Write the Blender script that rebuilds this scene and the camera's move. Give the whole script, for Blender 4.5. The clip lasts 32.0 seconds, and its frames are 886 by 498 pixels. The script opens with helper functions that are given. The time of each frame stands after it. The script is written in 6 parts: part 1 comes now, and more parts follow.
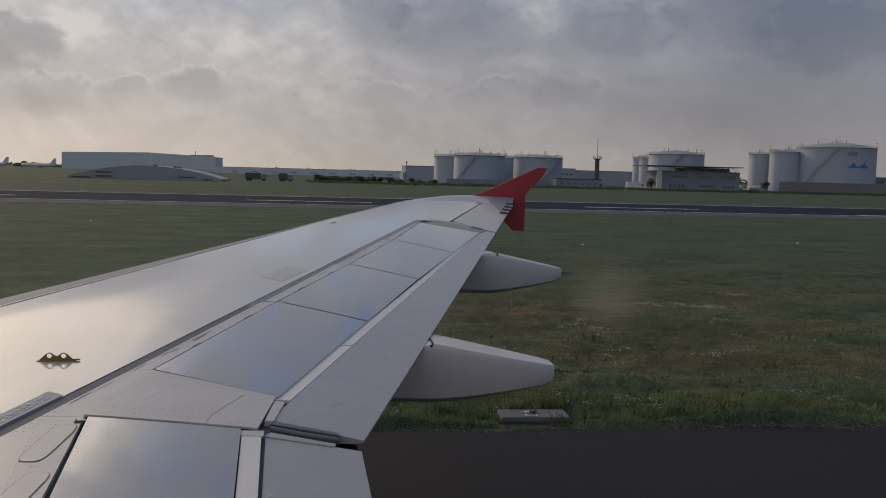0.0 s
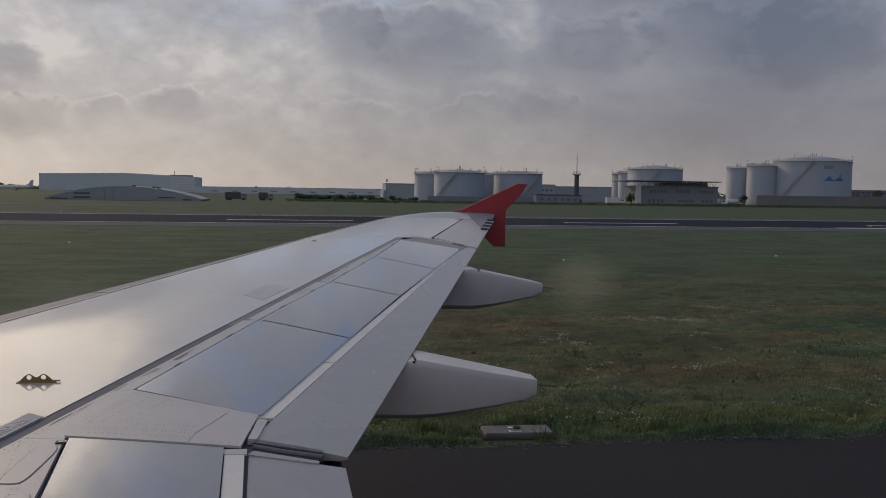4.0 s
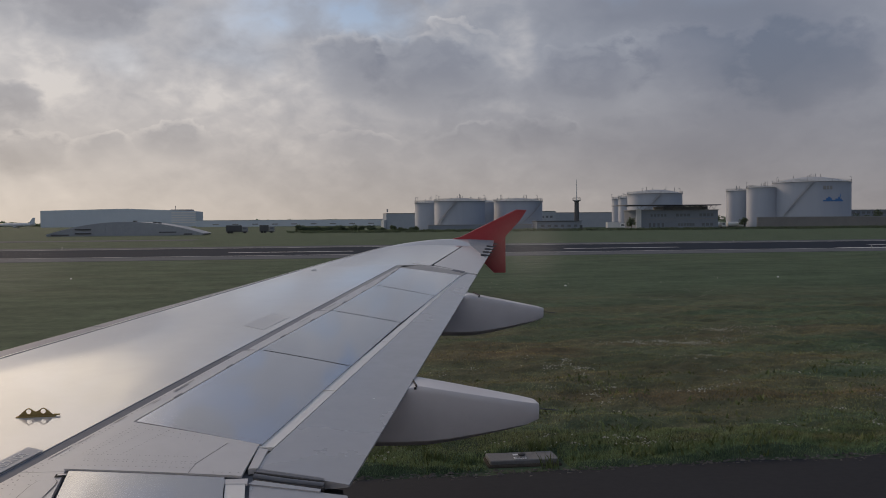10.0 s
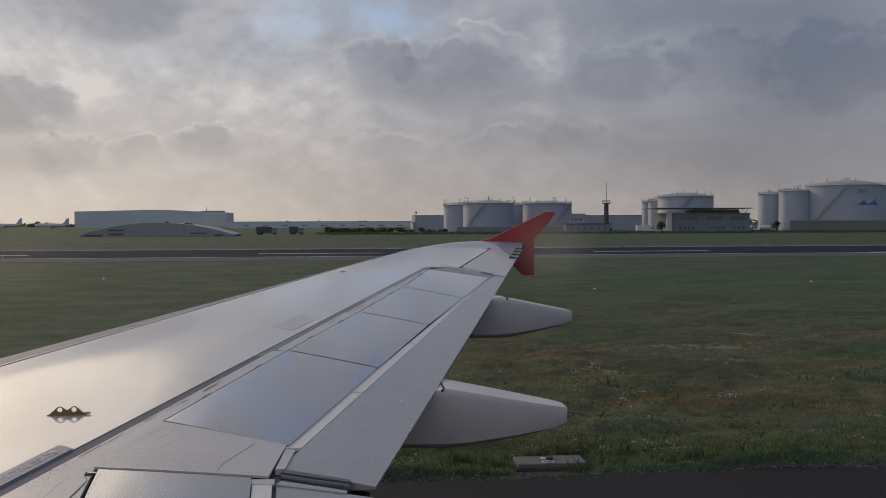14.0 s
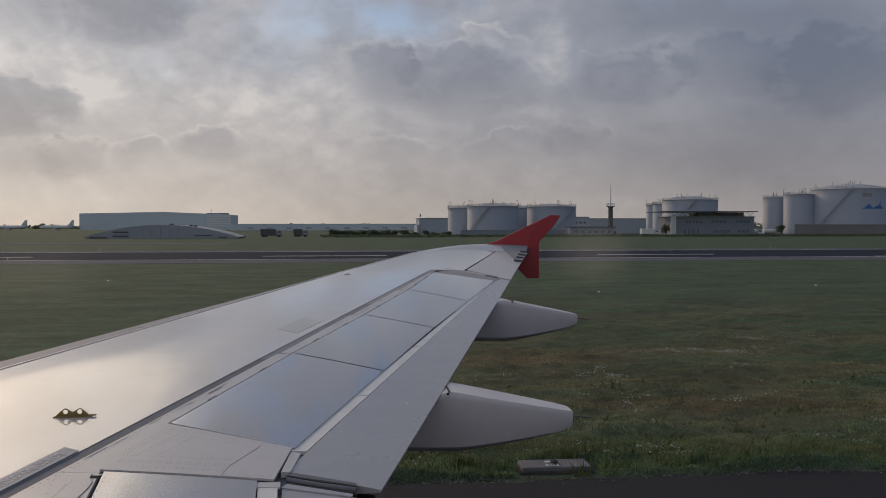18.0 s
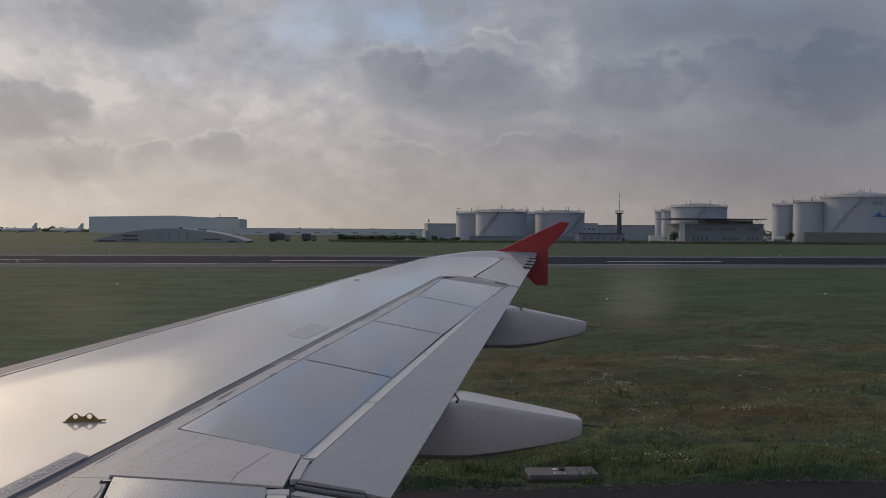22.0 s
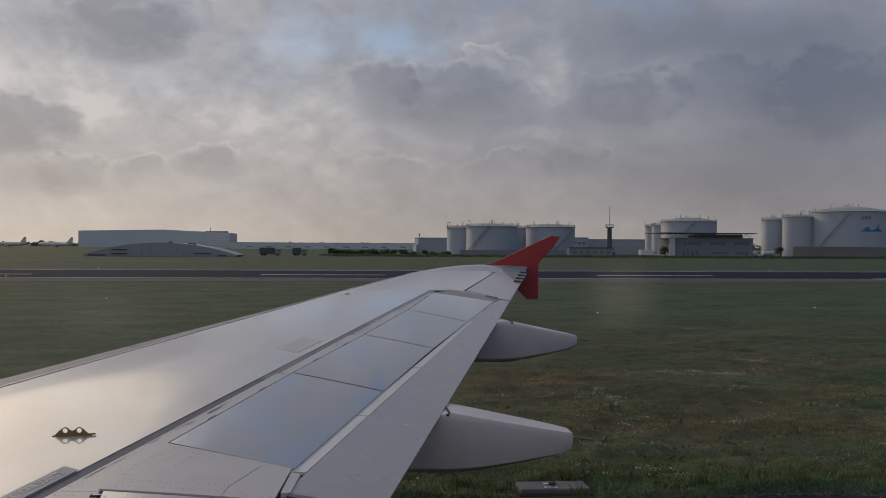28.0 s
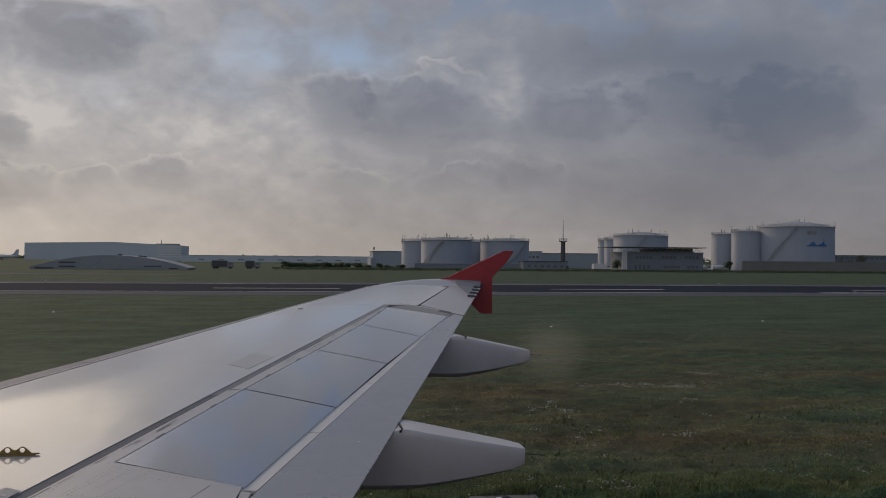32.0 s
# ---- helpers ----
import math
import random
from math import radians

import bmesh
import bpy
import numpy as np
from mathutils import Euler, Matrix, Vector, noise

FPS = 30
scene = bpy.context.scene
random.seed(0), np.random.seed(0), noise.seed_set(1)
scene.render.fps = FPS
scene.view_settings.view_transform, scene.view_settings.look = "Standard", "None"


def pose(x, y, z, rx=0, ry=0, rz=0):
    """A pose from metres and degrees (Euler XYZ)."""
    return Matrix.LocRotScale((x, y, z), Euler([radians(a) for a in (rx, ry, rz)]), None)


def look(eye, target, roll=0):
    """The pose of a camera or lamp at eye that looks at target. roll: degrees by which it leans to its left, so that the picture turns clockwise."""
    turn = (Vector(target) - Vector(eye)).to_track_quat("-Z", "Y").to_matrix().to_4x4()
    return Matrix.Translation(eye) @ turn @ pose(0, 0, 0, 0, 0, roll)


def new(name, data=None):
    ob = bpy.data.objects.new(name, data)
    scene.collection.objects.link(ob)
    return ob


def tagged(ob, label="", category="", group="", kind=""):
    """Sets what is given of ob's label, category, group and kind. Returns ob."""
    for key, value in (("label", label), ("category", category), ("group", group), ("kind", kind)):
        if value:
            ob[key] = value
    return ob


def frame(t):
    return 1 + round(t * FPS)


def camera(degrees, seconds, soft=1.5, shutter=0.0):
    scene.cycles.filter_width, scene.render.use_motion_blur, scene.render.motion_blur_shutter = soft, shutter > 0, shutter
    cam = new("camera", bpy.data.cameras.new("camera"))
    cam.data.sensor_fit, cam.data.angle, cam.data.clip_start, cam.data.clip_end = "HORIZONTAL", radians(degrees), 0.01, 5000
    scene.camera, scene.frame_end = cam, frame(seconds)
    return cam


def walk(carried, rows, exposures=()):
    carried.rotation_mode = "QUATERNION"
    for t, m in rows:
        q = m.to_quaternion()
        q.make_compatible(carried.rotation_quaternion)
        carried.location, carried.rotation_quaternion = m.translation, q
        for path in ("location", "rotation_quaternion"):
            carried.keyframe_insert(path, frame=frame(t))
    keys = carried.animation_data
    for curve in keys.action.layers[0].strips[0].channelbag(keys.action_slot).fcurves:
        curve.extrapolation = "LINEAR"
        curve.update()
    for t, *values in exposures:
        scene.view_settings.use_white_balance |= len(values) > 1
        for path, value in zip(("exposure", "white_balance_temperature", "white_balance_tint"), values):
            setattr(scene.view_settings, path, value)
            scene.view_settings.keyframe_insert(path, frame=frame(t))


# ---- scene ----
cam = camera(52.64, 32.0, soft=0.95)
# seconds, eye x, y, z, turn to the right, tilt, roll (metres, degrees)
ROWS = [
    (0, -0.015, 0.007, 4.376, 7.13, -4.74, 1.44),
    (0.5, -0.001, -0.006, 4.363, 7.21, -4.55, 1.42),
    (1, -0.015, -0.005, 4.359, 7.35, -4.36, 1.38),
    (1.5, 0.027, -0.023, 4.355, 6.95, -4.13, 1.34),
    (2, 0.006, -0.014, 4.366, 6.98, -4.17, 1.42),
    (2.5, -0.037, 0.003, 4.374, 7.48, -4.16, 1.45),
    (3, -0.013, -0.008, 4.370, 7.55, -4.02, 1.24),
    (3.5, -0.016, -0.013, 4.370, 8.00, -3.87, 1.08),
    (5.5, -0.021, -0.018, 4.359, 8.75, -2.73, 0.39),
    (6, -0.018, -0.019, 4.361, 8.95, -2.61, 0.39),
    (6.5, -0.029, -0.009, 4.350, 9.18, -2.36, 0.33),
    (7, -0.018, -0.038, 4.357, 9.15, -2.29, 0.34),
    (7.5, -0.022, -0.035, 4.354, 9.22, -2.22, 0.34),
    (8, -0.026, -0.007, 4.360, 9.10, -2.25, 0.35),
    (8.5, -0.013, -0.014, 4.350, 8.91, -2.16, 0.16),
    (9, -0.009, -0.017, 4.344, 8.91, -2.03, -0.15),
    (9.5, -0.024, -0.022, 4.349, 8.86, -1.97, -0.29),
    (10, 0.001, -0.023, 4.345, 8.21, -1.78, -0.45),
    (10.5, -0.006, -0.021, 4.342, 7.81, -1.71, -0.50),
    (11, -0.017, -0.011, 4.344, 7.65, -1.72, -0.39),
    (11.5, -0.010, -0.022, 4.341, 7.23, -1.77, -0.47),
    (12, -0.012, -0.013, 4.343, 6.94, -1.86, -0.33),
    (12.5, -0.008, -0.010, 4.342, 6.61, -1.81, -0.29),
    (13, -0.010, 0.012, 4.343, 6.67, -1.68, -0.09),
    (13.5, 0.001, -0.008, 4.344, 6.57, -1.62, -0.17),
    (14, 0.007, -0.005, 4.343, 6.38, -1.63, -0.20),
    (14.5, -0.012, 0.012, 4.348, 6.13, -1.82, -0.14),
    (15, -0.009, 0.008, 4.350, 5.58, -1.89, -0.13),
    (15.5, -0.008, 0.011, 4.347, 5.47, -1.84, -0.05),
    (17.5, -0.012, 0.004, 4.351, 6.08, -1.68, -0.03),
    (18, -0.004, 0.003, 4.344, 6.12, -1.45, -0.06),
    (18.5, -0.005, 0.001, 4.347, 6.17, -1.36, 0.01),
    (19, -0.014, 0.005, 4.353, 6.14, -1.35, 0.15),
    (19.5, -0.008, -0.003, 4.349, 6.02, -1.21, 0.14),
    (20, -0.009, -0.003, 4.348, 5.92, -1.04, 0.11),
    (20.5, -0.011, 0.001, 4.352, 5.82, -1.03, 0.22),
    (21, 0.000, -0.000, 4.350, 5.64, -0.98, 0.19),
    (21.5, -0.013, 0.001, 4.372, 5.55, -1.20, 0.47),
    (22, -0.016, 0.007, 4.357, 5.60, -1.10, 0.33),
    (22.5, -0.010, 0.001, 4.356, 5.46, -1.03, 0.29),
    (23, -0.016, 0.002, 4.356, 5.37, -1.04, 0.38),
    (23.5, -0.012, -0.004, 4.358, 5.13, -1.11, 0.34),
    (24, -0.020, -0.011, 4.357, 5.04, -1.30, 0.42),
    (24.5, -0.016, -0.011, 4.352, 5.05, -1.20, 0.30),
    (26.5, -0.023, -0.013, 4.351, 5.65, -0.44, 0.55),
    (27, -0.032, -0.003, 4.355, 5.95, -0.28, 0.48),
    (27.5, -0.017, -0.015, 4.357, 6.02, -0.03, 0.28),
    (28, -0.020, -0.013, 4.353, 6.19, -0.19, 0.35),
    (28.5, -0.009, -0.024, 4.350, 6.20, -0.01, 0.28),
    (29, -0.015, -0.026, 4.350, 6.33, 0.14, 0.41),
    (29.5, 0.000, -0.037, 4.345, 6.29, 0.46, -0.20),
    (30, -0.023, -0.018, 4.350, 6.56, 0.48, -0.44),
    (30.5, -0.011, -0.029, 4.344, 6.58, 0.65, -0.37),
    (31, -0.042, -0.018, 4.357, 7.07, 0.57, 0.03),
    (31.5, -0.032, -0.018, 4.372, 8.46, 0.61, 0.43),
    (32, -0.012, -0.019, 4.369, 9.08, 0.69, 0.50),
]


def aim(x, y, z, turn, tilt, roll):
    a, b = radians(turn), radians(tilt)
    way = Vector((math.sin(a) * math.cos(b), math.cos(a) * math.cos(b), math.sin(b)))
    return look((x, y, z), Vector((x, y, z)) + 50 * way, roll)


walk(cam, [(r[0], aim(*r[1:])) for r in ROWS], [(t, e, 6110, 14) for t, e in ((0, 0.09), (3, 0.02), (6, 0.14), (9, 0.16), (18, 0.13), (21, 0.08), (24, 0.02), (28, 0.0), (32, -0.11))])

# ---------------------------------------------------------------- light
SUN_TURN, SUN_HEIGHT = -30.0, 23.0
CORE = 22.0
sun_data = bpy.data.lights.new("sun", "SUN")
sun_data.energy, sun_data.angle, sun_data.color = 0.9, radians(8.0), (1.0, 0.72, 0.45)
sun = new("sun", sun_data)
_a, _e = radians(SUN_TURN), radians(SUN_HEIGHT)
SUN_WAY = Vector((math.sin(_a) * math.cos(_e), math.cos(_a) * math.cos(_e), math.sin(_e)))
# the brightest gap in the cloud, just beside the sun
_a, _e = radians(-24.5), radians(18.0)
GAP_WAY = Vector((math.sin(_a) * math.cos(_e), math.cos(_a) * math.cos(_e), math.sin(_e)))
sun.matrix_world = look((0, 0, 60), Vector((0, 0, 60)) - SUN_WAY)


class Tree:
    """Short-hand for wiring nodes."""

    def __init__(self, tree):
        self.t = tree

    def node(self, kind, **kw):
        n = self.t.nodes.new(kind)
        for k, v in kw.items():
            n.inputs[k.replace("_", " ")].default_value = v
        return n

    def link(self, a, b):
        self.t.links.new(a, b)

    def math(self, op, a, b=0.0, c=0.0, clamp=False):
        n = self.t.nodes.new("ShaderNodeMath")
        n.operation, n.use_clamp = op, clamp
        for i, v in enumerate((a, b, c)):
            if isinstance(v, (int, float)):
                n.inputs[i].default_value = v
            else:
                self.link(v, n.inputs[i])
        return n.outputs[0]

    def mix(self, f, a, b, kind="MIX"):
        n = self.t.nodes.new("ShaderNodeMix")
        n.data_type, n.blend_type = "RGBA", kind
        for s, v in ((n.inputs[0], f), (n.inputs[6], a), (n.inputs[7], b)):
            if isinstance(v, (int, float)):
                s.default_value = v
            elif isinstance(v, tuple):
                s.default_value = (*v, 1)
            else:
                self.link(v, s)
        return n.outputs[2]

    def noise(self, vec, scale, detail=4.0, rough=0.55, distortion=0.0):
        n = self.t.nodes.new("ShaderNodeTexNoise")
        n.inputs["Scale"].default_value, n.inputs["Detail"].default_value = scale, detail
        n.inputs["Roughness"].default_value, n.inputs["Distortion"].default_value = rough, distortion
        if vec is not None:
            self.link(vec, n.inputs["Vector"])
        return n

    def ramp(self, f, stops):
        n = self.t.nodes.new("ShaderNodeValToRGB")
        el = n.color_ramp.elements
        while len(el) < len(stops):
            el.new(0.5)
        for e, (p, c) in zip(el, stops):
            e.position, e.color = p, (*c, 1)
        self.link(f, n.inputs[0])
        return n.outputs[0]


def sky_world():
    w = bpy.data.worlds.new("sky")
    scene.world = w
    w.use_nodes = True
    w.node_tree.nodes.clear()
    T = Tree(w.node_tree)
    coord = T.node("ShaderNodeTexCoord")
    sep = T.node("ShaderNodeSeparateXYZ")
    T.link(coord.outputs["Generated"], sep.inputs[0])
    x, y, z = sep.outputs
    az0 = T.math("MULTIPLY", T.math("ARCTAN2", x, y), 57.296)
    el0 = T.math("MULTIPLY", T.math("ARCSINE", z), 57.296)
    # uneven cloud edges
    comb = T.node("ShaderNodeCombineXYZ")
    T.link(T.math("MULTIPLY", az0, 0.055), comb.inputs[0])
    T.link(T.math("MULTIPLY", el0, 0.085), comb.inputs[1])
    vec = comb.outputs[0]
    wob = T.noise(vec, 4.2, 5, 0.55)
    wsep = T.node("ShaderNodeSeparateColor")
    T.link(wob.outputs["Color"], wsep.inputs[0])
    az = T.math("ADD", az0, T.math("MULTIPLY", T.math("SUBTRACT", wsep.outputs[0], 0.5), 4.2))
    el = T.math("ADD", el0, T.math("MULTIPLY", T.math("SUBTRACT", wsep.outputs[1], 0.5), 2.6))

    # small lobes that break up every outline
    big = T.noise(vec, 1.9, 5, 0.48, 0.35).outputs["Fac"]
    fine = T.noise(vec, 5.2, 5, 0.46, 0.5).outputs["Fac"]
    puff = T.noise(vec, 13.0, 5, 0.56, 0.35).outputs["Fac"]
    lobes = T.math("ADD", T.math("MULTIPLY", T.math("SUBTRACT", fine, 0.5), 2.4), T.math("MULTIPLY", T.math("SUBTRACT", puff, 0.5), 1.6))

    def heap(items, lobe):
        """Soft patches: azimuth, elevation, half widths (degrees), how much lighter or darker."""
        total = None
        for a, e, sa, se, k in items:
            u = T.math("DIVIDE", T.math("SUBTRACT", az, a), sa)
            v = T.math("DIVIDE", T.math("SUBTRACT", el, e), se)
            r = T.math("MULTIPLY_ADD", u, u, T.math("MULTIPLY", v, v))
            g = T.math("MULTIPLY", T.math("SUBTRACT", T.math("MULTIPLY_ADD", lobes, lobe, 2.0), r), 0.45, clamp=True)
            g = T.math("MULTIPLY", T.math("MULTIPLY", g, g), k)
            total = g if total is None else T.math("ADD", total, g)
        return total

    def cumulus(items):
        """Heaped clouds: a crisp lit upper edge over a dark body that fades out below."""
        total = None
        for a, e, sa, se, dark, rim in items:
            u = T.math("DIVIDE", T.math("SUBTRACT", az, a), sa)
            v = T.math("DIVIDE", T.math("SUBTRACT", el, e), se)
            below = T.math("MULTIPLY", T.math("MINIMUM", v, 0.0), 0.8)
            v2 = T.math("ADD", T.math("MAXIMUM", v, 0.0), below)
            r = T.math("MULTIPLY_ADD", u, u, T.math("MULTIPLY", v2, v2))
            h = T.math("SUBTRACT", T.math("MULTIPLY_ADD", lobes, 0.85, 1.0), r, clamp=True)
            body = T.math("MULTIPLY", h, T.math("MULTIPLY_ADD", v, 0.6, 1.3, clamp=False), clamp=True)
            soft = T.math("SMOOTH_MIN", body, 0.8, 0.3)
            top = T.math("MULTIPLY_ADD", v, 0.7, 0.42, clamp=True)
            edge = T.math("MULTIPLY", T.math("MULTIPLY", body, T.math("SUBTRACT", 1.0, body)), T.math("MULTIPLY", top, 4.0 * rim))
            g = T.math("MULTIPLY_ADD", soft, -dark, edge)
            total = g if total is None else T.math("ADD", total, g)
        return total

    clouds = heap([
         (-18.6, 10.8, 3.4, 1.5, 0.20),
         (-15.6, 8.8, 2.6, 2.2, 0.20),
         (-10.5, 8.4, 5.0, 2.2, 0.18),
         (-3.0, 7.8, 6.0, 2.4, 0.22),
         (9.0, 11.5, 8.0, 2.6, 0.14),
         (-17.0, 12.0, 6.0, 3.0, -0.14),
         (-18.0, 4.6, 5.0, 2.6, -0.14),
         (-2.0, 4.6, 6.0, 1.6, 0.14),
         (13.6, 11.4, 1.6, 2.4, 0.16),
         (12.0, 6.9, 3.0, 0.7, 0.14),
         (-17.6, 3.7, 3.4, 0.8, -0.26),
         (-12.2, 5.0, 2.0, 0.9, -0.14),
         (23.0, 12.8, 11.0, 1.8, -0.34),
         (25.0, 4.6, 9.0, 2.8, -0.26),
         (20.5, 7.3, 4.5, 0.6, 0.12),
         (29.0, 9.4, 6.0, 3.2, -0.30)], 0.5)
    clouds = T.math("ADD", clouds, cumulus([
         (-13.4, 13.0, 4.4, 2.0, 0.46, 0.06),
         (-10.0, 13.8, 2.6, 1.3, 0.20, 0.10),
         (-19.4, 6.9, 3.4, 2.2, 0.52, 0.06),
         (-16.6, 4.4, 3.0, 1.2, 0.16, 0.14),
         (-8.2, 5.1, 2.4, 1.3, 0.22, 0.20),
         (-12.0, 4.6, 2.2, 1.1, 0.10, 0.16),
         (2.6, 10.0, 2.7, 2.0, 0.28, 0.20),
         (6.6, 9.8, 4.4, 2.2, 0.30, 0.13),
         (9.4, 11.6, 2.2, 1.3, 0.06, 0.16),
         (10.2, 5.2, 3.4, 1.1, 0.17, 0.13),
         (14.4, 5.3, 2.6, 1.0, 0.17, 0.12),
         (2.6, 5.0, 2.4, 1.0, 0.12, 0.14),
         (18.0, 9.2, 4.2, 2.1, 0.28, 0.14),
         (24.0, 9.5, 5.0, 2.4, 0.26, 0.12),
         (30.0, 9.2, 4.6, 2.8, 0.26, 0.10)]))
    gaps = heap([
         (-2.2, 12.5, 4.8, 1.3, 1.0),
         (3.6, 12.7, 3.2, 1.2, 1.1),
         (1.6, 13.9, 3.0, 0.8, 0.7),
         (-12.0, 9.6, 2.0, 1.0, 0.35),
         (-4.2, 10.4, 2.8, 1.0, 0.35)], 0.6)
    v = T.math("ADD", T.math("MULTIPLY", T.math("SUBTRACT", big, 0.5), 0.42), T.math("MULTIPLY", T.math("SUBTRACT", fine, 0.5), 0.42))
    v = T.math("ADD", v, T.math("MULTIPLY", T.math("SUBTRACT", puff, 0.5), 0.26))
    # faint beams fanning out from the sun
    fan = T.math("ARCTAN2", T.math("SUBTRACT", SUN_HEIGHT, el0), T.math("SUBTRACT", az0, SUN_TURN))
    beam_at = T.node("ShaderNodeCombineXYZ")
    T.link(T.math("MULTIPLY", fan, 9.0), beam_at.inputs[0])
    beam = T.math("SUBTRACT", T.noise(beam_at.outputs[0], 1.0, 2, 0.5).outputs["Fac"], 0.5)
    near_sun = T.math("SUBTRACT", 1.0, T.math("DIVIDE", T.math("SUBTRACT", az0, SUN_TURN), 34.0), clamp=True)
    v = T.math("ADD", v, T.math("MULTIPLY", T.math("MULTIPLY", beam, near_sun), 0.75))
    v = T.math("ADD", T.math("ADD", v, T.math("SUBTRACT", 0.63, T.math("DIVIDE", az0, 190.0))), clouds)
    # the cover thickens overhead, away from the sun
    away = T.math("SUBTRACT", 1.0, T.math("MULTIPLY", near_sun, 1.15), clamp=True)
    v = T.math("SUBTRACT", v, T.math("MULTIPLY", T.math("MULTIPLY", T.math("DIVIDE", T.math("SUBTRACT", el0, 16.5), 6.0, clamp=True), away), 0.5))
    # towards the sun the cover is thinner and brighter
    dot = T.node("ShaderNodeVectorMath")
    dot.operation = "DOT_PRODUCT"
    T.link(coord.outputs["Generated"], dot.inputs[0])
    dot.inputs[1].default_value = SUN_WAY
    near = T.math("MAXIMUM", dot.outputs["Value"], 0.0)
    glow = T.math("POWER", near, 9.0)
    dot2 = T.node("ShaderNodeVectorMath")
    dot2.operation = "DOT_PRODUCT"
    T.link(coord.outputs["Generated"], dot2.inputs[0])
    dot2.inputs[1].default_value = GAP_WAY
    lit = T.math("MAXIMUM", dot2.outputs["Value"], 0.0)
    # the sun stands behind thin broken cloud above a darker bank
    bank = T.math("DIVIDE", T.math("SUBTRACT", el0, 14.6), 3.6, clamp=True)
    core = T.math("MULTIPLY", T.math("MULTIPLY", T.math("POWER", lit, 130.0), bank), T.math("MULTIPLY_ADD", T.math("SUBTRACT", T.math("MULTIPLY_ADD", puff, 0.5, T.math("MULTIPLY", fine, 0.5)), 0.5), 2.2, 0.72, clamp=False))
    core = T.math("MAXIMUM", core, 0.0)
    v = T.math("ADD", v, T.math("MULTIPLY", glow, 0.12), clamp=True)
    cover = T.ramp(v, [(0.0, (0.155, 0.178, 0.218)), (0.3, (0.212, 0.228, 0.262)), (0.6, (0.298, 0.312, 0.336)), (0.85, (0.442, 0.438, 0.432)), (1.0, (0.57, 0.55, 0.515))])
    low = T.math("POWER", T.math("SUBTRACT", 1.0, T.math("DIVIDE", T.math("ABSOLUTE", el0), 11.0), clamp=True), 1.25)
    side = T.math("SUBTRACT", 0.62, T.math("DIVIDE", az0, 75.0), clamp=True)
    warm = T.mix(side, (0.262, 0.243, 0.232), (0.64, 0.54, 0.412))
    shade = T.node("ShaderNodeCombineColor")
    for i in range(3):
        T.link(T.math("MULTIPLY_ADD", v, 0.62, 0.60), shade.inputs[i])
    cover = T.mix(T.math("MULTIPLY", low, 0.92), cover, T.mix(1.0, warm, shade.outputs[0], "MULTIPLY"))
    # higher up the cover is broken
    high = T.math("DIVIDE", T.math("SUBTRACT", el0, 12.5), 6.0, clamp=True)
    sky = T.node("ShaderNodeTexSky")
    sky.sky_type, sky.sun_disc = "NISHITA", False
    sky.sun_elevation, sky.sun_rotation = radians(SUN_HEIGHT), radians(SUN_TURN)
    blue = T.mix(1.0, sky.outputs[0], (0.085, 0.085, 0.085), "MULTIPLY")
    blue = T.mix(0.65, blue, T.mix(high, (0.25, 0.335, 0.44), (0.085, 0.14, 0.24)))
    hole = T.math("MULTIPLY_ADD", T.math("SUBTRACT", T.noise(vec, 3.4, 6, 0.5, 0.5).outputs["Fac"], 0.49), 13.0, 0.0, clamp=True)
    cover = T.mix(T.math("MULTIPLY", high, 0.4), cover, (0.27, 0.295, 0.335))
    gap = T.math("ADD", T.math("MULTIPLY", gaps, T.math("ADD", 0.35, fine)), T.math("MULTIPLY", T.math("MULTIPLY", high, hole), 0.85), clamp=True)
    col = T.mix(gap, cover, blue)
    add = T.mix(1.0, col, T.mix(T.math("ADD", T.math("MULTIPLY", glow, 0.16), T.math("MULTIPLY", core, CORE)), (0, 0, 0), (1.0, 0.80, 0.50)), "ADD")
    bg = T.node("ShaderNodeBackground", Strength=0.9)
    out = T.node("ShaderNodeOutputWorld")
    T.link(add, bg.inputs[0])
    T.link(bg.outputs[0], out.inputs[0])


sky_world()

# ---------------------------------------------------------------- materials


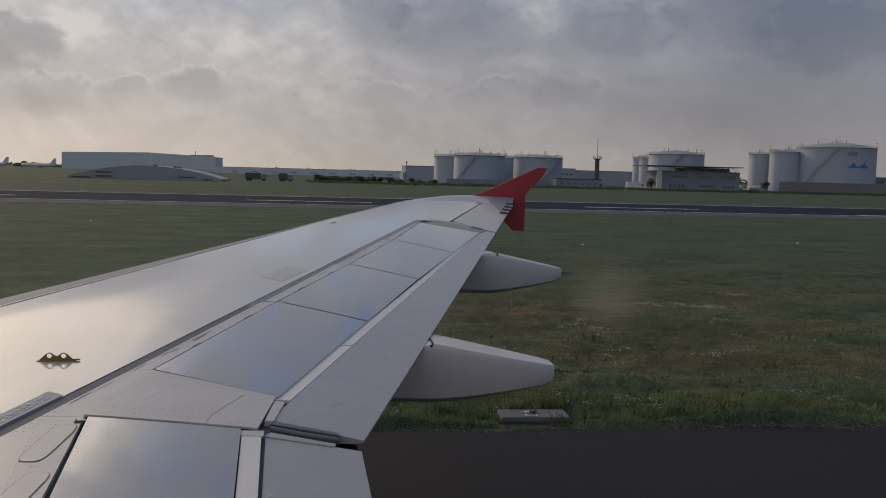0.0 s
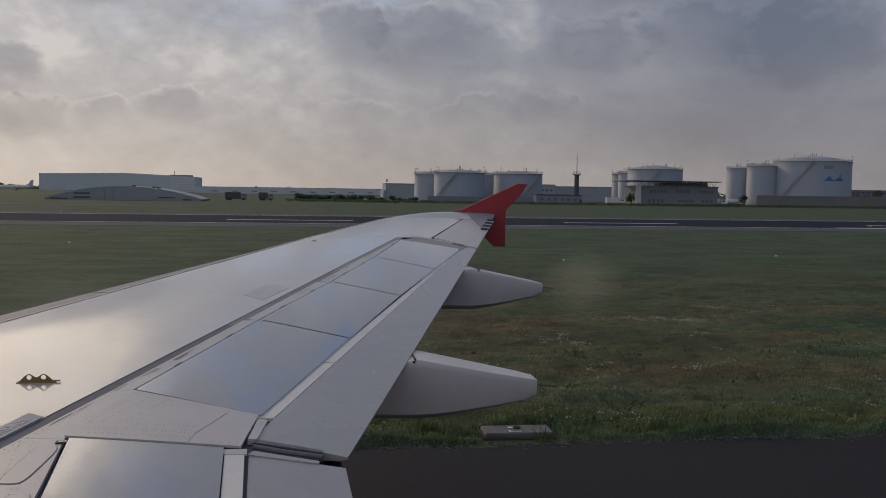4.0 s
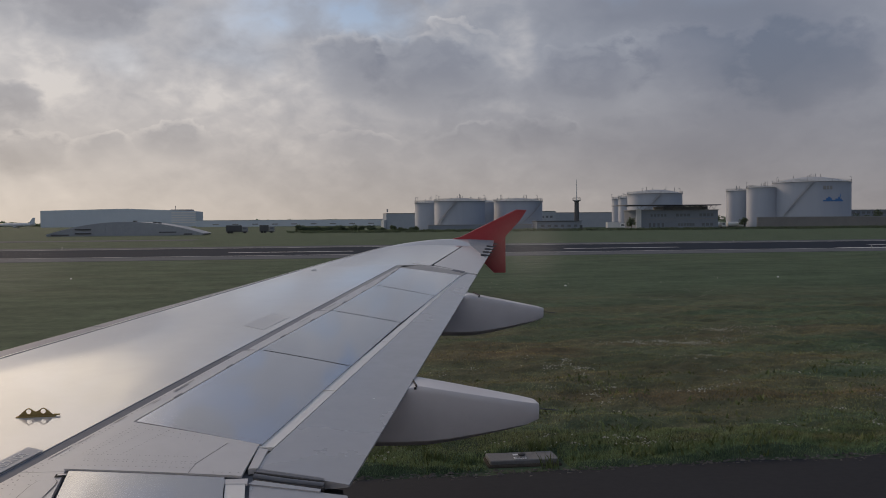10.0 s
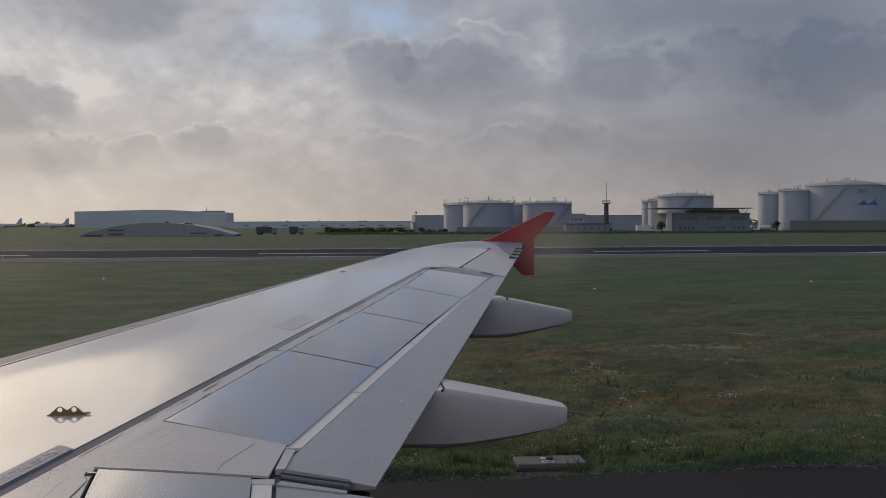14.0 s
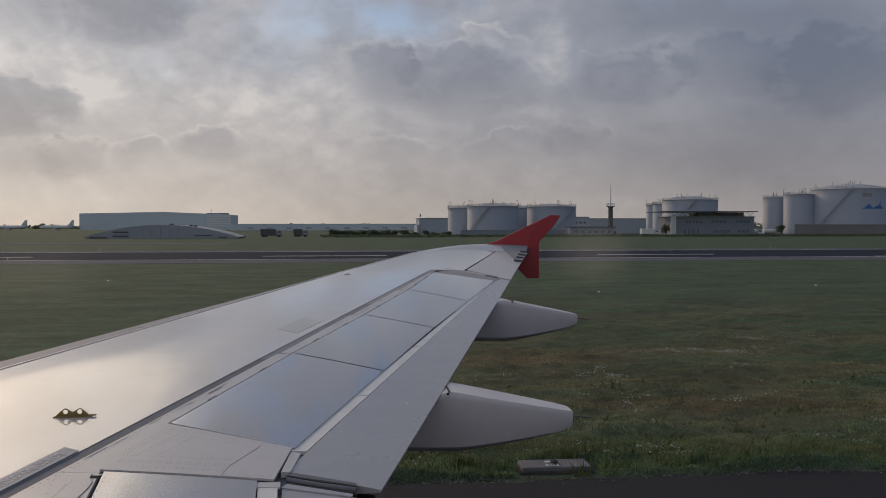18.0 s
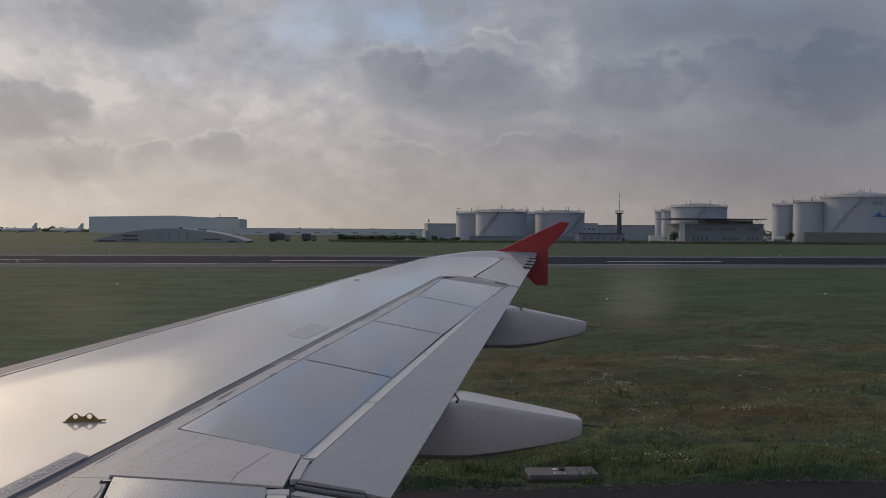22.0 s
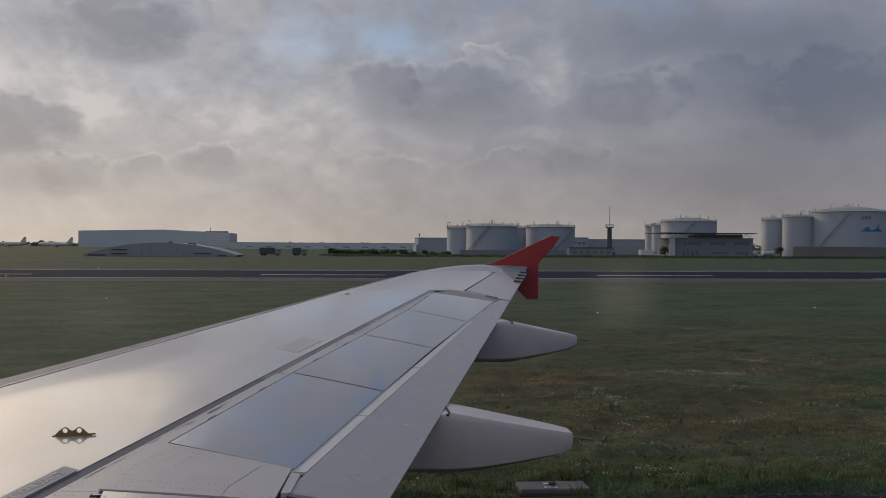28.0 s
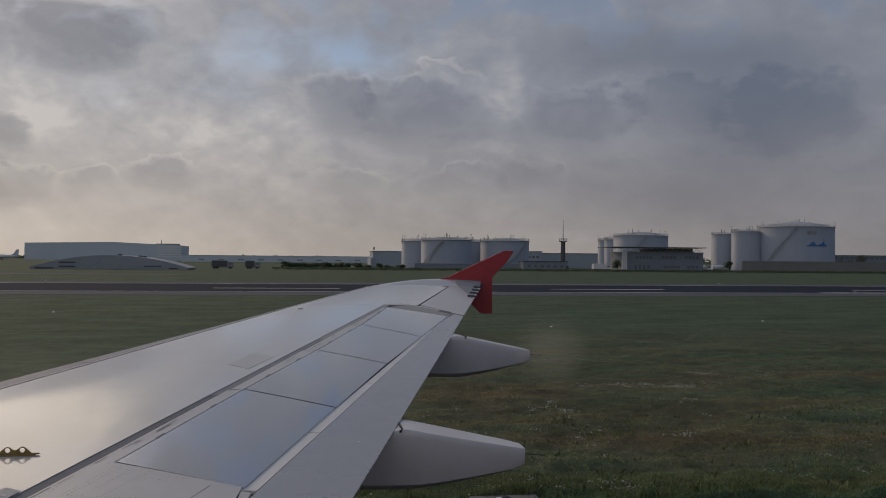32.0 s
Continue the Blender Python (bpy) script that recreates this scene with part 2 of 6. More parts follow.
def surface(name, a, b, scale=1.0, rough=0.6, metal=0.0, bump=0.0, coat=0.0, fine=8.0, vary=0.0, rough_var=0.08, stretch=(1, 1, 1), spec=0.5, island=False, coat_rough=0.06):
    """Paint, metal, stone or soil: two tones at a large and a fine scale, with relief and uneven gloss."""
    m = bpy.data.materials.new(name)
    m.use_nodes = True
    m.node_tree.nodes.clear()
    T = Tree(m.node_tree)
    coord = T.node("ShaderNodeTexCoord")
    mp = T.node("ShaderNodeMapping")
    mp.inputs["Scale"].default_value = stretch
    T.link(coord.outputs["Object"], mp.inputs[0])
    n1 = T.noise(mp.outputs[0], scale, 5, 0.6)
    n2 = T.noise(mp.outputs[0], scale * fine, 4, 0.6)
    f = T.math("ADD", T.math("MULTIPLY", n1.outputs["Fac"], 0.6), T.math("MULTIPLY", n2.outputs["Fac"], 0.4))
    f = T.math("MULTIPLY_ADD", T.math("SUBTRACT", f, 0.5), 2.6, 0.5, clamp=True)
    col = T.mix(f, a, b)
    if vary:
        info = T.node("ShaderNodeNewGeometry" if island else "ShaderNodeObjectInfo")
        r = info.outputs["Random Per Island" if island else "Random"]
        k = T.math("MULTIPLY_ADD", r, 2 * vary, 1 - vary)
        g = T.node("ShaderNodeCombineColor")
        for i in range(3):
            T.link(k, g.inputs[i])
        col = T.mix(1.0, col, g.outputs[0], "MULTIPLY")
    p = T.node("ShaderNodeBsdfPrincipled")
    T.link(col, p.inputs["Base Color"])
    T.link(T.math("MULTIPLY_ADD", T.math("SUBTRACT", n1.outputs["Fac"], 0.5), rough_var * 2, rough, clamp=True), p.inputs["Roughness"])
    p.inputs["Metallic"].default_value = metal
    p.inputs["Coat Weight"].default_value = coat
    p.inputs["Coat Roughness"].default_value = coat_rough
    p.inputs["Specular IOR Level"].default_value = spec
    if bump:
        bn = T.node("ShaderNodeBump", Strength=min(1.0, bump), Distance=0.02 if bump < 1 else 0.05)
        T.link(n2.outputs["Fac"], bn.inputs["Height"])
        T.link(bn.outputs[0], p.inputs["Normal"])
    o = T.node("ShaderNodeOutputMaterial")
    T.link(p.outputs[0], o.inputs[0])
    return m


M_SKIN = surface("wing_paint", (0.47, 0.465, 0.47), (0.53, 0.525, 0.53), 0.8, 0.46, 0.0, 0.024, 1.0, 5, rough_var=0.1, coat_rough=0.055)
for _n in M_SKIN.node_tree.nodes:
    if _n.type == "BSDF_PRINCIPLED":
        _n.inputs["Coat IOR"].default_value = 1.72
M_SLAT = surface("slat_paint", (0.34, 0.34, 0.365), (0.39, 0.39, 0.415), 0.9, 0.6, 0.0, 0.0, 0.0, 10, spec=0.08)
M_SPOILER = surface("spoiler_paint", (0.375, 0.385, 0.42), (0.43, 0.44, 0.475), 1.1, 0.06, 0.75, 0.010, 0.35, 12, vary=0.05, rough_var=0.05, coat_rough=0.08)
M_PATCH = surface("patch_paint", (0.43, 0.428, 0.433), (0.48, 0.478, 0.482), 0.8, 0.46, 0.0, 0.0, 0.7, 5, coat_rough=0.08)
M_PLATE = surface("panel_paint", (0.55, 0.535, 0.535), (0.615, 0.6, 0.6), 1.4, 0.36, 0.0, 0.0, 0.15, 9, rough_var=0.08)
M_FLAP = surface("flap_paint", (0.37, 0.37, 0.385), (0.43, 0.43, 0.445), 0.9, 0.26, 0.15, 0.0, 0.25, 10)
M_METAL = surface("bare_metal", (0.78, 0.765, 0.735), (0.86, 0.845, 0.815), 1.2, 0.42, 0.15, 0.0, 0.0, 14, rough_var=0.1)
M_SEAL = surface("grey_seal", (0.16, 0.172, 0.2), (0.21, 0.222, 0.25), 2.0, 0.75, 0.0, 0.0, 0.0, 8, spec=0.12)
M_DARK = surface("dark_gap", (0.02, 0.02, 0.022), (0.04, 0.04, 0.042), 2.0, 0.8)
M_SEALMID = surface("worn_seal", (0.24, 0.252, 0.28), (0.32, 0.33, 0.355), 3.0, 0.75, 0.0, 0.0, 0.0, 8, spec=0.12)
M_SEALPALE = surface("pale_seal", (0.33, 0.335, 0.35), (0.41, 0.412, 0.42), 3.0, 0.7, 0.0, 0.0, 0.0, 8, spec=0.15)
M_SEALANT = surface("smeared_sealant", (0.36, 0.355, 0.35), (0.44, 0.435, 0.425), 9.0, 0.6, 0.0, 0.0, 0.0, 4, spec=0.2)
M_FAIRING = surface("fairing_paint", (0.66, 0.64, 0.655), (0.73, 0.71, 0.725), 1.0, 0.4, 0.0, 0.0, 0.1, 8)
M_RED = surface("red_paint", (0.40, 0.042, 0.05), (0.47, 0.056, 0.064), 1.5, 0.35, 0.0, 0.0, 0.2, 8)
M_BRONZE = surface("bronze_paint", (0.24, 0.17, 0.06), (0.33, 0.25, 0.09), 18, 0.5, 0.2)
M_INK = surface("stencil_ink", (0.62, 0.63, 0.64), (0.7, 0.71, 0.72), 20, 0.5)
M_RIVET = surface("rivet_grey", (0.2, 0.195, 0.19), (0.29, 0.285, 0.28), 6, 0.6, spec=0.2)
M_LABEL = surface("label_grey", (0.36, 0.385, 0.43), (0.42, 0.445, 0.49), 5, 0.6, spec=0.2)
M_HULL = surface("hull_white", (0.7, 0.7, 0.7), (0.76, 0.76, 0.76), 1, 0.35)


def grass_paint(name, gain, vary=0.0, relief=True):
    m = bpy.data.materials.new(name)
    m.use_nodes = True
    m.node_tree.nodes.clear()
    T = Tree(m.node_tree)
    coord = T.node("ShaderNodeTexCoord")
    mp = T.node("ShaderNodeMapping")
    mp.inputs["Scale"].default_value = (0.28, 1, 1)
    T.link(coord.outputs["Object"], mp.inputs[0])
    o = coord.outputs["Object"]
    wide = T.noise(mp.outputs[0], 0.06, 4, 0.6).outputs["Fac"]
    patch = T.noise(mp.outputs[0], 0.28, 4, 0.6).outputs["Fac"]
    mp2 = T.node("ShaderNodeMapping")
    mp2.inputs["Scale"].default_value = (0.55, 1, 1)
    T.link(coord.outputs["Object"], mp2.inputs[0])
    streak = T.noise(mp2.outputs[0], 0.3, 5, 0.62).outputs["Fac"]
    mid = T.noise(mp.outputs[0], 0.7, 5, 0.65).outputs["Fac"]
    fine = T.noise(o, 9.0, 4, 0.7).outputs["Fac"]
    tuft = T.noise(o, 1.5, 6, 0.72, 0.3).outputs["Fac"]
    f = T.math("ADD", T.math("MULTIPLY", streak, 0.36), T.math("ADD", T.math("MULTIPLY", mid, 0.14), T.math("ADD", T.math("MULTIPLY", tuft, 0.36), T.math("MULTIPLY", fine, 0.14))))
    f = T.math("MULTIPLY_ADD", T.math("SUBTRACT", f, 0.5), 6.4, 0.47, clamp=True)
    green = T.mix(f, (0.042, 0.066, 0.039), (0.087, 0.122, 0.071))
    straw = T.mix(f, (0.080, 0.062, 0.038), (0.146, 0.112, 0.066))
    # dry stretch between the verge and the greener middle of the field
    xyz = T.node("ShaderNodeSeparateXYZ")
    T.link(o, xyz.inputs[0])
    way = T.math("ADD", xyz.outputs[1], T.math("MULTIPLY", T.math("SUBTRACT", mid, 0.5), 14.0))
    dry = T.math("MULTIPLY", T.math("DIVIDE", T.math("SUBTRACT", way, 14.0), 4.0, clamp=True), T.math("DIVIDE", T.math("SUBTRACT", 58.0, way), 26.0, clamp=True))
    dry = T.math("MULTIPLY", dry, T.math("DIVIDE", T.math("ADD", xyz.outputs[0], 6.0), 12.0, clamp=True))
    w = T.math("ADD", T.math("MULTIPLY", T.math("SUBTRACT", wide, 0.5), 0.7), T.math("MULTIPLY", dry, T.math("MULTIPLY_ADD", T.math("SUBTRACT", patch, 0.5), 3.0, 0.38, clamp=True)), clamp=True)
    col = T.mix(w, green, straw)
    k = gain
    if vary:
        k = T.math("MULTIPLY_ADD", T.node("ShaderNodeNewGeometry").outputs["Random Per Island"], 2 * vary * gain, gain * (1 - vary))
    g = T.node("ShaderNodeCombineColor")
    for i in range(3):
        if vary:
            T.link(k, g.inputs[i])
        else:
            g.inputs[i].default_value = gain
    col = T.mix(1.0, col, g.outputs[0], "MULTIPLY")
    p = T.node("ShaderNodeBsdfPrincipled", Roughness=0.9)
    p.inputs["Specular IOR Level"].default_value = 0.15
    T.link(col, p.inputs["Base Color"])
    if relief:
        bn = T.node("ShaderNodeBump", Strength=0.9, Distance=0.12)
        T.link(T.math("ADD", T.math("MULTIPLY", tuft, 1.6), T.math("MULTIPLY", fine, 0.4)), bn.inputs["Height"])
        T.link(bn.outputs[0], p.inputs["Normal"])
    out = T.node("ShaderNodeOutputMaterial")
    if relief:
        T.link(p.outputs[0], out.inputs[0])
        return m
    # thin blades let some light through
    tr = T.node("ShaderNodeBsdfTranslucent")
    T.link(T.mix(1.0, col, (1.2, 1.1, 0.7), "MULTIPLY"), tr.inputs[0])
    mx = T.node("ShaderNodeMixShader")
    mx.inputs[0].default_value = 0.32
    T.link(p.outputs[0], mx.inputs[1])
    T.link(tr.outputs[0], mx.inputs[2])
    T.link(mx.outputs[0], out.inputs[0])
    return m


M_GRASS = grass_paint("grass_soil", 1.24)
M_BLADE = grass_paint("grass_blade", 2.8, 0.28, False)
M_STRAW = surface("dry_grass", (0.11, 0.095, 0.045), (0.17, 0.15, 0.07), 0.5, 0.85, fine=6, vary=0.25, island=True, spec=0.2)
M_PETAL = surface("white_petals", (0.36, 0.35, 0.28), (0.46, 0.45, 0.37), 4, 0.7, vary=0.15, island=True)
M_YPETAL = surface("yellow_petals", (0.42, 0.38, 0.14), (0.5, 0.46, 0.18), 4, 0.7, vary=0.2, island=True)
M_TAXI = surface("taxiway_asphalt", (0.026, 0.027, 0.031), (0.04, 0.04, 0.045), 0.12, 0.9, fine=60, bump=0.25, spec=0.15)
M_RUNWAY = surface("runway_asphalt", (0.022, 0.030, 0.045), (0.032, 0.042, 0.061), 0.05, 0.95, fine=30, stretch=(0.15, 1, 1), spec=0.05)
M_SHOULDER = surface("shoulder_concrete", (0.095, 0.105, 0.122), (0.145, 0.155, 0.172), 0.06, 0.95, fine=30, stretch=(0.2, 1, 1), spec=0.1)
M_LINE = surface("white_marking", (0.55, 0.55, 0.54), (0.72, 0.72, 0.7), 0.3, 0.7, fine=20)
M_YELLOW = surface("yellow_marking", (0.42, 0.30, 0.06), (0.55, 0.4, 0.09), 0.4, 0.7, fine=20)
M_CONC = surface("old_concrete", (0.13, 0.13, 0.135), (0.2, 0.2, 0.202), 1.5, 0.85, bump=0.3, fine=12)
# pale tank shells with some distance haze mixed into their blue-grey colour
M_HAZETANK = surface("hazed_tank_paint", (0.28, 0.318, 0.39), (0.335, 0.37, 0.44), 0.06, 0.6, fine=6, stretch=(1, 1, 0.15))
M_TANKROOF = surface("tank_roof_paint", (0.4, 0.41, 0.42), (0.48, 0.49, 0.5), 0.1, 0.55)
M_STEEL = surface("weathered_steel", (0.22, 0.225, 0.235), (0.3, 0.305, 0.31), 0.5, 0.6)
M_DKSTEEL = surface("dark_steel", (0.07, 0.074, 0.082), (0.10, 0.104, 0.112), 0.5, 0.6)
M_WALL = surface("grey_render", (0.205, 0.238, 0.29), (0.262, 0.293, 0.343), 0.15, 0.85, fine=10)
# far warehouse walls: distance haze put into the colour, paler and bluer than the render
M_HAZEWALL = surface("haze_paled_cladding", (0.33, 0.375, 0.44), (0.4, 0.44, 0.5), 0.05, 0.8, fine=10)
M_BRICK = surface("brown_wall", (0.19, 0.185, 0.185), (0.25, 0.24, 0.235), 0.15, 0.85, fine=12)
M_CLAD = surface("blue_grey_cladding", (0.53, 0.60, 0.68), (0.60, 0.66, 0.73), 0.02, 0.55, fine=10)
M_HANGAR = surface("hangar_cladding", (0.29, 0.315, 0.36), (0.36, 0.385, 0.42), 0.1, 0.7, fine=10)
M_GLASS = surface("dark_window", (0.15, 0.165, 0.19), (0.2, 0.215, 0.24), 0.3, 0.25)
M_BLUE = surface("blue_sign_paint", (0.05, 0.16, 0.42), (0.07, 0.2, 0.48), 0.4, 0.5)
M_BARK = surface("bark", (0.05, 0.04, 0.03), (0.09, 0.075, 0.055), 2, 0.9)
M_LEAF = surface("foliage", (0.08, 0.105, 0.075), (0.12, 0.145, 0.105), 0.5, 0.8, vary=0.3, island=True, spec=0.2)


def let_light_through(m, share, tint):
    """Thin leaves pass part of the light that falls on their far side."""
    T = Tree(m.node_tree)
    p = next(n for n in m.node_tree.nodes if n.type == "BSDF_PRINCIPLED")
    out = next(n for n in m.node_tree.nodes if n.type == "OUTPUT_MATERIAL")
    tr = T.node("ShaderNodeBsdfTranslucent")
    T.link(T.mix(1.0, p.inputs["Base Color"].links[0].from_socket, tint, "MULTIPLY"), tr.inputs[0])
    mx = T.node("ShaderNodeMixShader")
    mx.inputs[0].default_value = share
    T.link(p.outputs[0], mx.inputs[1])
    T.link(tr.outputs[0], mx.inputs[2])
    T.link(mx.outputs[0], out.inputs[0])


let_light_through(M_LEAF, 0.5, (1.5, 1.6, 1.3))
M_WHITE = surface("white_gloss", (0.68, 0.68, 0.68), (0.76, 0.76, 0.76), 0.5, 0.4)
M_RUBBER = surface("black_rubber", (0.018, 0.018, 0.02), (0.035, 0.035, 0.037), 2, 0.7)
M_SIGNRED = surface("sign_red", (0.42, 0.02, 0.025), (0.5, 0.03, 0.03), 3, 0.45)
M_SIGNYEL = surface("sign_yellow", (0.75, 0.5, 0.03), (0.82, 0.56, 0.05), 3, 0.45)
M_BLUEGLASS = surface("blue_lens", (0.02, 0.06, 0.4), (0.03, 0.08, 0.5), 3, 0.2)

# ---------------------------------------------------------------- building helpers


def thing(name, at, label, category, group="", kind="", turn=0.0):
    ob = new(name)
    ob.matrix_basis = pose(*at, 0, 0, turn)
    return tagged(ob, label, category, group, kind)


def link_mesh(name, bm, material):
    me = bpy.data.meshes.new(name)
    bm.to_mesh(me)
    bm.free()
    me.materials.append(material)
    return me


def smooth(me, on=True):
    me.polygons.foreach_set("use_smooth", [on] * len(me.polygons))


def part(name, bm, material, parent, label="", soft=False):
    me = link_mesh(name, bm, material)
    if soft:
        smooth(me)
        me.set_sharp_from_angle(angle=radians(38))
    ob = new(name, me)
    ob.parent = parent
    return tagged(ob, label)


def solo(name, bm, material, label, category, kind="", group="", soft=False):
    me = link_mesh(name, bm, material)
    if soft:
        smooth(me)
        me.set_sharp_from_angle(angle=radians(38))
    return tagged(new(name, me), label, category, group, kind)


def mesh_from(name, verts, faces, material):
    me = bpy.data.meshes.new(name)
    me.from_pydata(verts, [], faces)
    me.materials.append(material)
    return me


def box(x0, x1, y0, y1, z0, z1, bevel=0.0, bm=None):
    bm = bm or bmesh.new()
    vs = [bm.verts.new((x, y, z)) for z in (z0, z1) for y in (y0, y1) for x in (x0, x1)]
    fs = [bm.faces.new([vs[i] for i in q]) for q in ((0, 2, 3, 1), (4, 5, 7, 6), (0, 1, 5, 4), (2, 6, 7, 3), (0, 4, 6, 2), (1, 3, 7, 5))]
    if bevel:
        es = list({e for f in fs for e in f.edges})
        bmesh.ops.bevel(bm, geom=es, offset=bevel, segments=1, affect="EDGES")
    return bm


def tube(points, r, n=8, bm=None, r_end=None, cap=True):
    """A round bar along points."""
    bm = bm or bmesh.new()
    pts = [Vector(p) for p in points]
    rings = []
    for i, p in enumerate(pts):
        d = (pts[min(i + 1, len(pts) - 1)] - pts[max(i - 1, 0)]).normalized()
        up = Vector((0, 0, 1)) if abs(d.z) < 0.9 else Vector((1, 0, 0))
        a = d.cross(up).normalized()
        b = d.cross(a)
        rr = r if r_end is None else r + (r_end - r) * i / (len(pts) - 1)
        rings.append([bm.verts.new(p + rr * (math.cos(k * math.tau / n) * a + math.sin(k * math.tau / n) * b)) for k in range(n)])
    for u, v in zip(rings, rings[1:]):
        for k in range(n):
            bm.faces.new((u[k], u[(k + 1) % n], v[(k + 1) % n], v[k]))
    if cap:
        bm.faces.new(rings[0][::-1])
        bm.faces.new(rings[-1])
    return bm


def lathe(profile, n=48, bm=None, at=(0, 0, 0), start=0.0, sweep=math.tau):
    """Turn (radius, height) pairs about the upright axis."""
    bm = bm or bmesh.new()
    rings = []
    full = abs(sweep - math.tau) < 1e-6
    cols = n if full else n + 1
    for r, z in profile:
        rings.append([bm.verts.new((at[0] + r * math.cos(start + k * sweep / n), at[1] + r * math.sin(start + k * sweep / n), at[2] + z)) for k in range(cols)])
    for u, v in zip(rings, rings[1:]):
        for k in range(n):
            j = (k + 1) % cols
            bm.faces.new((u[k], u[j], v[j], v[k]))
    return bm


def slab(outline, z0, z1, bm=None):
    """An upright prism over a plan outline."""
    bm = bm or bmesh.new()
    lo = [bm.verts.new((x, y, z0)) for x, y in outline]
    hi = [bm.verts.new((x, y, z1)) for x, y in outline]
    n = len(lo)
    bm.faces.new(lo[::-1])
    bm.faces.new(hi)
    for i in range(n):
        bm.faces.new((lo[i], lo[(i + 1) % n], hi[(i + 1) % n], hi[i]))
    bmesh.ops.recalc_face_normals(bm, faces=bm.faces)
    return bm


# ---------------------------------------------------------------- ground and pavements
bm = bmesh.new()
for a, b in (((-4000, -1500), (4000, 4500)),):
    vs = [bm.verts.new((x, y, 0)) for x, y in ((a[0], a[1]), (b[0], a[1]), (b[0], b[1]), (a[0], b[1]))]
    bm.faces.new(vs)
ground = solo("ground", bm, M_GRASS, "mown airfield grass, green with dry straw patches", "ground", "structure")


def ragged_edge(x0, x1, step, y, amp, seed):
    rnd = random.Random(seed)
    out, x = [], x0
    while x < x1:
        out.append((x, y + amp * (noise.noise((x * 0.6, seed, 0)) + 0.4 * rnd.uniform(-1, 1))))
        x += step
    return out + [(x1, y)]


edge = ragged_edge(-90, 120, 0.22, 14.85, 0.16, 3)
bm = bmesh.new()
hi = [bm.verts.new((x, y, 0.03)) for x, y in edge]
lo = [bm.verts.new((x, -30, 0.03)) for x, y in edge]
for i in range(len(hi) - 1):
    bm.faces.new((lo[i], lo[i + 1], hi[i + 1], hi[i]))
for s in (-1, 1):
    x0 = -90 if s < 0 else 120
    q = [bm.verts.new(p) for p in ((x0, -30, 0.03), (x0 + s * 500, -30, 0.03), (x0 + s * 500, 14.85, 0.03), (x0, 14.85, 0.03))]
    bm.faces.new(q if s > 0 else q[::-1])
taxiway = solo("taxiway", bm, M_TAXI, "dark worn asphalt taxiway with a ragged grass edge", "taxiway", "structure")

RUN0, RUN1 = 118.0, 156.0


def strip(name, y0, y1, z, material, label, x0=-900, x1=900, category="pavement"):
    return solo(name, box(x0, x1, y0, y1, -0.05, z), material, label, category, "structure")


strip("shoulder_near", 108.0, RUN0, 0.03, M_SHOULDER, "pale concrete runway shoulder beside the grass")
strip("runway", RUN0, RUN1, 0.04, M_RUNWAY, "dark rubber-stained asphalt runway", category="runway")
strip("shoulder_far", RUN1, 166.0, 0.03, M_SHOULDER, "pale concrete runway shoulder beside the far grass")
for nm, y in (("edge_line_near", 118.9), ("edge_line_far", 155.1)):
    strip(nm, y - 0.3, y + 0.3, 0.05, M_LINE, "long white painted runway edge line", category="marking")
dash = None
for k in range(-14, 14):
    x = -12.2 + 50 * k
    ob = solo("centre_line_dash", box(x, x + 18.0, 131.4, 132.6, 0.03, 0.052), M_LINE, "white painted runway centre line dash", "marking", "structure", "runway centre line")

# ---------------------------------------------------------------- the wing


def wing_z(x, y):
    """Height of the upper skin: dihedral and a shallow camber."""
    rear = -0.96 + 0.265 * y if y > 4.4 else 0.2
    front = -5.45 + 0.4245 * y
    c = rear - front
    return 3.157 + 0.0748 * (y - 5) - 0.05 * c * ((x - front) / c - 0.4) ** 2 + 0.004 * c


def front_x(y):
    return -6.189 + 0.5022 * y


def strip_x(y):
    return -3.006 + 0.3432 * y


def spoiler_front(y):
    return -2.764 + 0.3308 * y


def spoiler_rear(y):
    return -1.926 + 0.3345 * y


def shroud_x(y):
    return -1.793 + 0.3232 * y


def rear_x(y):
    return -1.013 + 0.2722 * y


def sheet(a, b, c, d, nu, nv, dz=0.0, thick=0.012, gap=0.0, bow=0.0):
    """A skin panel over the plan corners a, b, c, d (in order round it), with its rim turned down."""
    a, b, c, d = (Vector(p) for p in (a, b, c, d))
    mid = (a + b + c + d) / 4
    if gap:
        a, b, c, d = (p + (mid - p).normalized() * gap * 1.4 for p in (a, b, c, d))
    bm = bmesh.new()
    top = []
    for i in range(nu + 1):
        u = i / nu
        row = []
        for j in range(nv + 1):
            v = j / nv
            p = (a * (1 - u) + b * u) * (1 - v) + (d * (1 - u) + c * u) * v
            row.append(bm.verts.new((p.x, p.y, wing_z(p.x, p.y) + dz + bow * 4 * v * (1 - v))))
        top.append(row)
    for i in range(nu):
        for j in range(nv):
            bm.faces.new((top[i][j], top[i + 1][j], top[i + 1][j + 1], top[i][j + 1]))
    bmesh.ops.recalc_face_normals(bm, faces=bm.faces)
    if sum(f.normal.z for f in bm.faces) < 0:
        bmesh.ops.reverse_faces(bm, faces=bm.faces)
    rim = [e for e in bm.edges if e.is_boundary]
    got = bmesh.ops.extrude_edge_only(bm, edges=rim)
    for g in got["geom"]:
        if isinstance(g, bmesh.types.BMVert):
            g.co.z -= thick
    return bm


TIP = 15.15
wing = thing("aircraft_wing", (0, 0, 0), "grey airliner wing with flaps up and red tip fence", "aircraft wing")
